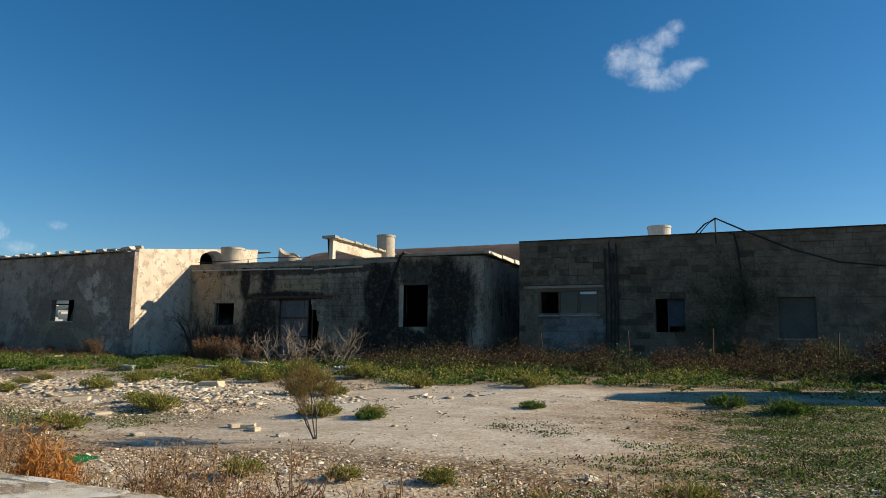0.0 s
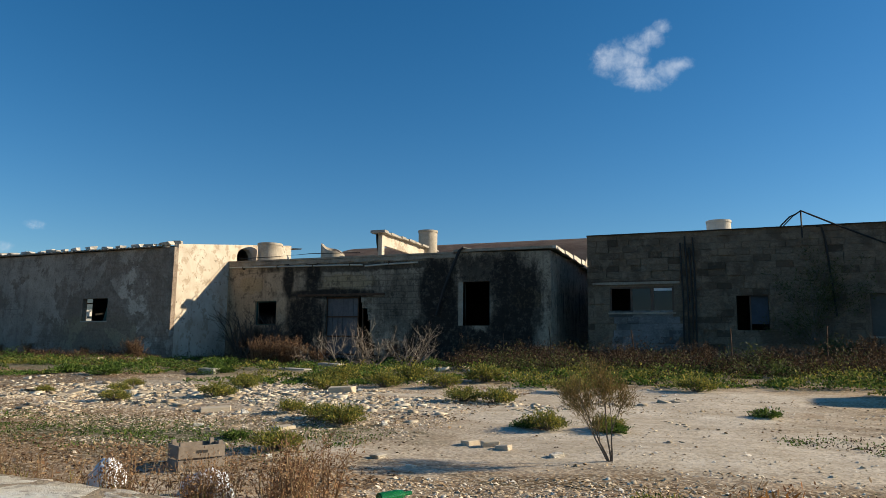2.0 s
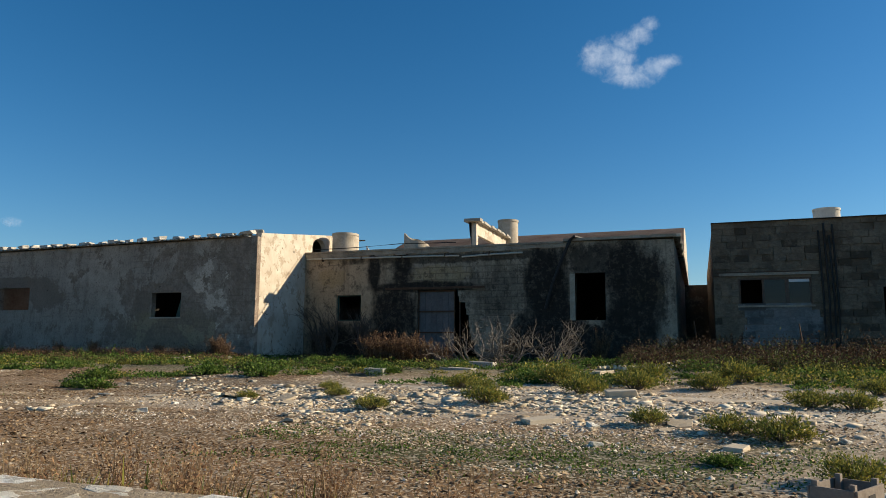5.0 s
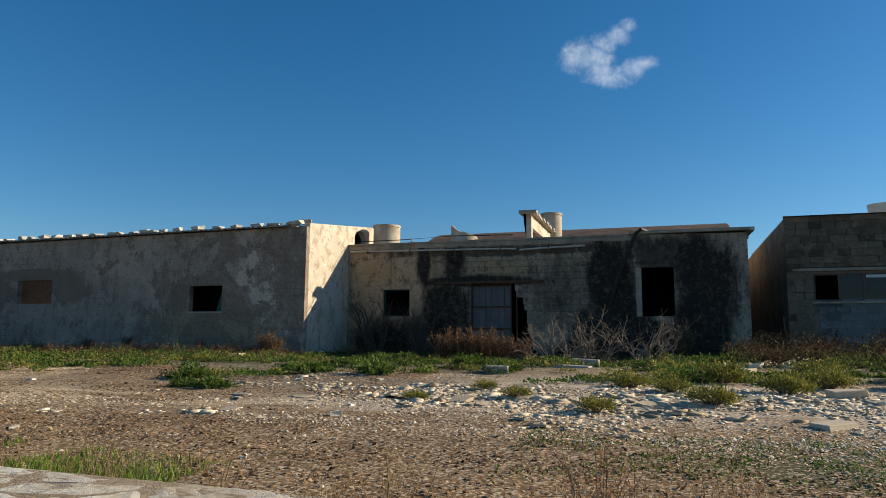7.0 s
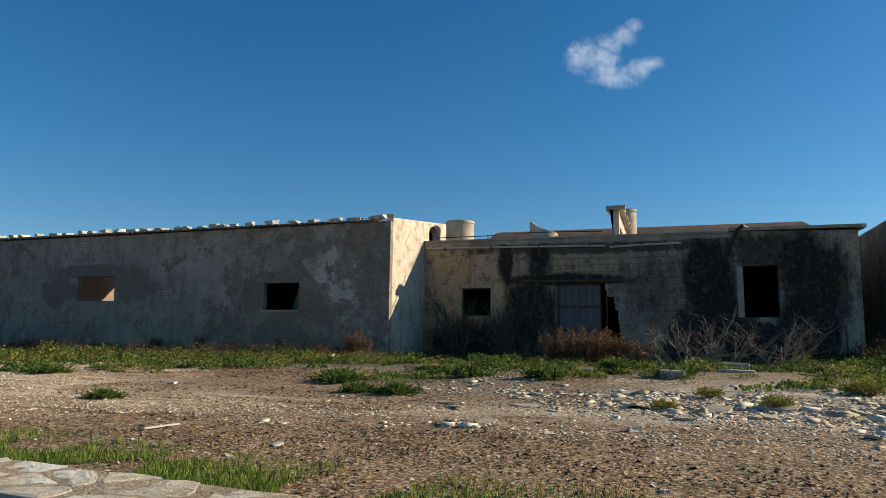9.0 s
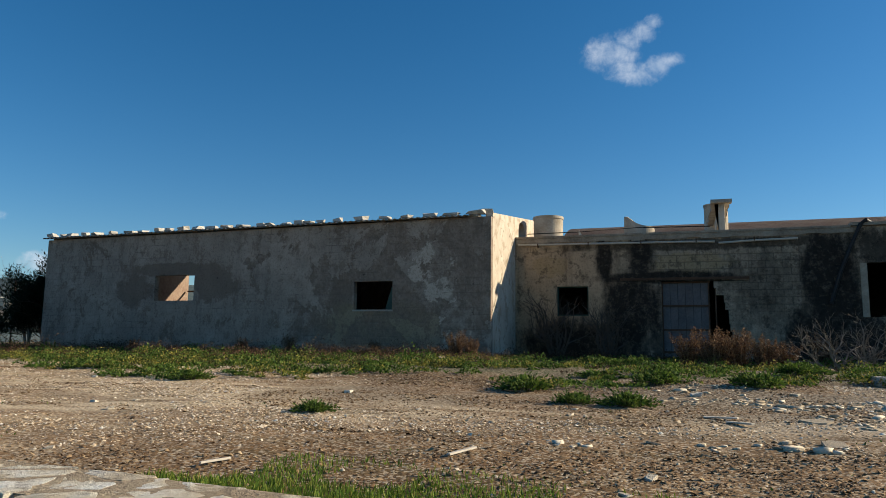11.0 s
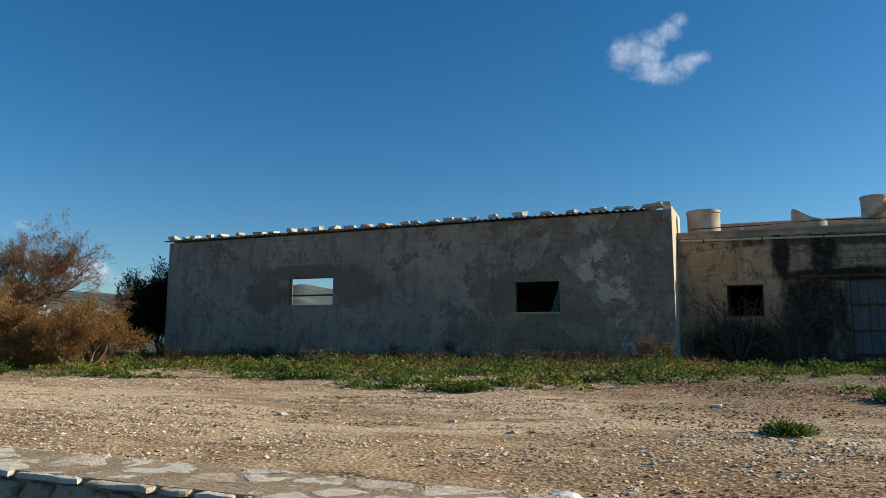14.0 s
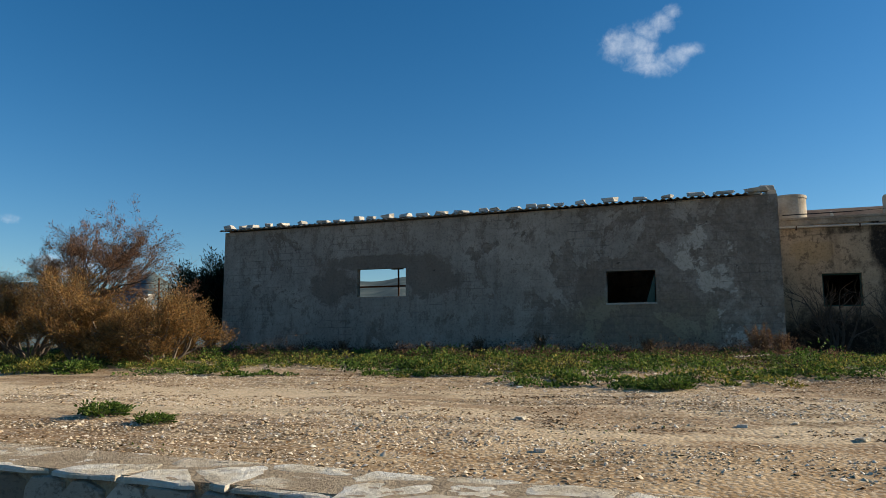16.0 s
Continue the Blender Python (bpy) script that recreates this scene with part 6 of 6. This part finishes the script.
tamarisk_tree()
tamarisk("dead_fig_bush", (-12.3, 17.0, 1.14), 1.6, 0.95, 96, M_TWIGGY, 0, "pale bare dead fig bush before the wall", 4, 8, bark=M_GREYTWIG, low=0.4, thick=0.03, spread=0.95)
tamarisk("dead_fig_bush", (-11.6, 17.1, 1.14), 1.6, 0.95, 97, M_TWIGGY, 0, "pale bare dead fig bush before the wall", 4, 8, bark=M_GREYTWIG, low=0.4, thick=0.03, spread=0.95)
tamarisk("dead_fig_bush", (-10.4, 17.2, 1.14), 1.65, 0.9, 98, M_TWIGGY, 0, "pale bare dead fig bush before the wall", 4, 8, bark=M_GREYTWIG, low=0.4, thick=0.03, spread=0.95)
tamarisk("bare_bush", (-18.6, 21.0, 1.25), 2.5, 0.55, 99, M_TWIGGY, 0, "dark leafless bush against the plastered wall", 4, 8, bark=M_DARKBARK, low=0.6)
tamarisk("bare_bush", (-17.2, 21.0, 1.25), 2.0, 0.55, 100, M_TWIGGY, 0, "dark leafless bush against the plastered wall", 4, 7, bark=M_DARKBARK, low=0.6)
tamarisk("wall_tree", (-0.35, 21.95, 1.25), 3.0, 0.16, 101, M_OLIVE, 5, "sparse olive-green tree against the block wall", 4, 5, 0.085, 0.024, reach=0.1, low=1.0, thick=0.03, spread=0.55)
tamarisk("dark_conifer", (-37.3, 20.8, 1.2), 3.4, 0.42, 102, M_JUNI, 30, "dark conifer at the building's far corner", 4, 10, 0.13, 0.03, reach=0.13, low=0.7)
tamarisk("bare_bush", (-37.6, 20.3, 1.2), 4.0, 0.3, 103, M_TWIGGY, 0, "grey leafless tree top behind a conifer", 4, 5, bark=M_PALEBARK, low=1.0)

# ---- clutter ----
def crate(at, turn):
    ob = thing("wooden_crate", at, "weathered open wooden fruit crate on the gravel", "crate", turn=turn)
    w, d, h = 0.34, 0.23, 0.215
    for z in (0.01, 0.11):
        for b in ((-w / 2, w / 2, -d / 2, -d / 2 + 0.012), (-w / 2, w / 2, d / 2 - 0.012, d / 2)):
            part("slat", box(bmesh.new(), *b, z, z + 0.088, 0.003), M_WOOD, ob)
        for b in ((-w / 2, -w / 2 + 0.012, -d / 2 + 0.014, d / 2 - 0.014), (w / 2 - 0.012, w / 2, -d / 2 + 0.014, d / 2 - 0.014)):
            part("slat", box(bmesh.new(), *b, z, z + 0.088, 0.003), M_WOOD, ob)
    for sx in (-1, 1):
        for sy in (-1, 1):
            part("corner_post", box(bmesh.new(), sx * (w / 2 - 0.03) - 0.016, sx * (w / 2 - 0.03) + 0.016, sy * (d / 2 - 0.03) - 0.014, sy * (d / 2 - 0.03) + 0.014, 0, h + 0.008, 0.003), M_WOOD, ob)
    part("base", box(bmesh.new(), -w / 2 + 0.014, w / 2 - 0.014, -d / 2 + 0.014, d / 2 - 0.014, 0.0, 0.012, 0.002), M_WOOD, ob)
    # no slot is cut: a dark strip on the slat stands for its shade
    part("hand_hole", box(bmesh.new(), -0.04, 0.04, -d / 2 - 0.003, -d / 2 - 0.0005, 0.145, 0.165), M_DARK, ob, "dark strip standing for the shade in the grip slot")


crate((-6.48, 4.45, 0.585), 60)


def crumpled(name, at, s, label, seed, mat=M_PLASTIC, smooth=True):
    r = random.Random(seed)
    bm = bmesh.new()
    bmesh.ops.create_icosphere(bm, subdivisions=4, radius=1)
    for v in bm.verts:
        q = v.co.copy()
        v.co *= 1 + 0.25 * noise.noise(q * 1.6 + Vector((seed, 0, 0))) + 0.3 * abs(noise.noise(q * 3 + Vector((0, seed, 0)))) + 0.12 * abs(noise.noise(q * 8 + Vector((0, 0, seed))))
        v.co = Vector((v.co.x * s[0], v.co.y * s[1], max(-0.4, v.co.z) * s[2] + 0.4 * s[2]))
    ob = part(name, bm, mat, smooth=smooth)
    ob.matrix_world = pose(*at, 0, 0, r.uniform(0, 90))
    return tagged(ob, label, "bag")


crumpled("plastic_bag", (-6.6, 3.75, 0.58), (0.095, 0.085, 0.12), "crumpled white plastic bag on the gravel", 4)
crumpled("plastic_bag", (-5.8, 3.75, 0.58), (0.14, 0.1, 0.11), "crumpled silvery white plastic bag among weeds", 7)
crumpled("plastic_bag", (-8.0, 2.85, 0.56), (0.13, 0.09, 0.11), "torn white plastic scrap beside the wall", 12)
crumpled("plastic_bag", (-10.66, 2.78, 0.57), (0.07, 0.05, 0.13), "torn yellowish plastic bag beside the wall", 15)
crumpled("plastic_bag", (-20.05, 4.67, 0.6), (0.1, 0.065, 0.055), "white and green plastic scrap on gravel", 18)
crumpled("plastic_tub", (-10.55, 18.6, ground_z(-10.55, 18.6) - 0.02), (0.17, 0.15, 0.2), "pale green plastic tub by the wall", 22, M_GREENBOARD)
BT = thing("green_bottle", (-4.68, 4.04, 0.635), "empty green glass bottle lying on gravel", "bottle", turn=65)
part("glass", tube(bmesh.new(), [(-0.12, 0, 0), (-0.115, 0, 0), (0.02, 0, 0), (0.06, 0, 0.0), (0.08, 0, 0), (0.13, 0, 0)], [0.025, 0.031, 0.031, 0.025, 0.013, 0.012], 16), M_BOTTLE, BT)
for (a, b, c, d, w) in ((-16.76, 5.6, -16.66, 5.92, 0.045), (-18.19, 4.82, -18.1, 5.02, 0.03), (-15.05, 8.19, -14.75, 8.1, 0.08), (-14.85, 7.95, -14.65, 7.75, 0.07)):
    l = math.hypot(c - a, d - b)
    ob = part("wooden_plank", box(bmesh.new(), -l / 2, l / 2, -w * 0.35, w * 0.35, 0, 0.014, 0.003), M_PALEWOOD)
    ob.matrix_world = pose((a + c) / 2, (b + d) / 2, ground_z((a + c) / 2, (b + d) / 2) + 0.012, 0, -2, math.degrees(math.atan2(d - b, c - a)))
    tagged(ob, "short pale broken plank lying on gravel", "plank", "broken planks in the yard")

# ---- blocks of the right building ----
rb = random.Random(5)
block_sets = {}
for key, mat in (("plain", M_BLOCK), ("grey", M_BLOCK_GREY)):
    block_sets[key] = []
    for i in range(6):
        bm = bmesh.new()
        box(bm, -0.5, 0.5, 0, 1, -0.5, 0.5)
        for v in bm.verts:
            v.co += Vector((rb.uniform(-0.02, 0.02), rb.uniform(-0.15, 0.15) if v.co.y < 0.5 else 0, rb.uniform(-0.03, 0.03)))
        front = [e for e in bm.edges if all(v.co.y < 0.5 for v in e.verts)]
        bmesh.ops.bevel(bm, geom=front, offset=0.035, segments=1, affect="EDGES")
        mesh = bpy.data.meshes.new("block")
        bm.to_mesh(mesh)
        bm.free()
        mesh.materials.append(mat)
        block_sets[key].append(mesh)
rest = bmesh.new()
made = 0
for row in range(22):
    z = 0.72 + row * 0.2
    x = -6.66 - (0.2 if row % 2 else 0)
    while x < 8:
        w = rb.uniform(0.3, 0.5)
        a, b = max(x, -6.66), x + w
        x = b
        if z + 0.1 > 5.06:
            continue
        for h in RB_HOLES:
            if h[2] - 0.02 < z + 0.1 < h[3] + 0.02:
                if a < h[0] < b:
                    b = h[0] - rb.uniform(0, 0.03)
                elif h[0] <= a < h[1]:
                    a = h[1] + 0.0
        if b - a < 0.06:
            continue
        grey = -5.95 < (a + b) / 2 < -4.0 and z < 2.6
        y = 22.4 + rb.uniform(0, 0.018) + (0.03 if rb.random() < 0.06 else 0)
        m = Matrix.Translation(((a + b) / 2, y, z + 0.1)) @ Matrix.Diagonal((b - a - rb.uniform(0.003, 0.009), 0.07, 0.2 - rb.uniform(0.004, 0.01), 1))
        if made < 300 and z > 1.4 and (a + b) / 2 < 1.2:
            ob = link("block", rb.choice(block_sets["grey" if grey else "plain"]), None, RB)
            ob.matrix_world = m
            made += 1
        else:
            bmesh.ops.create_cube(rest, size=1, matrix=m @ Matrix.Translation((0, 0.5, 0)))
o = part("blockwork", rest, M_BLOCK, RB)
o["kind"] = "stuff"
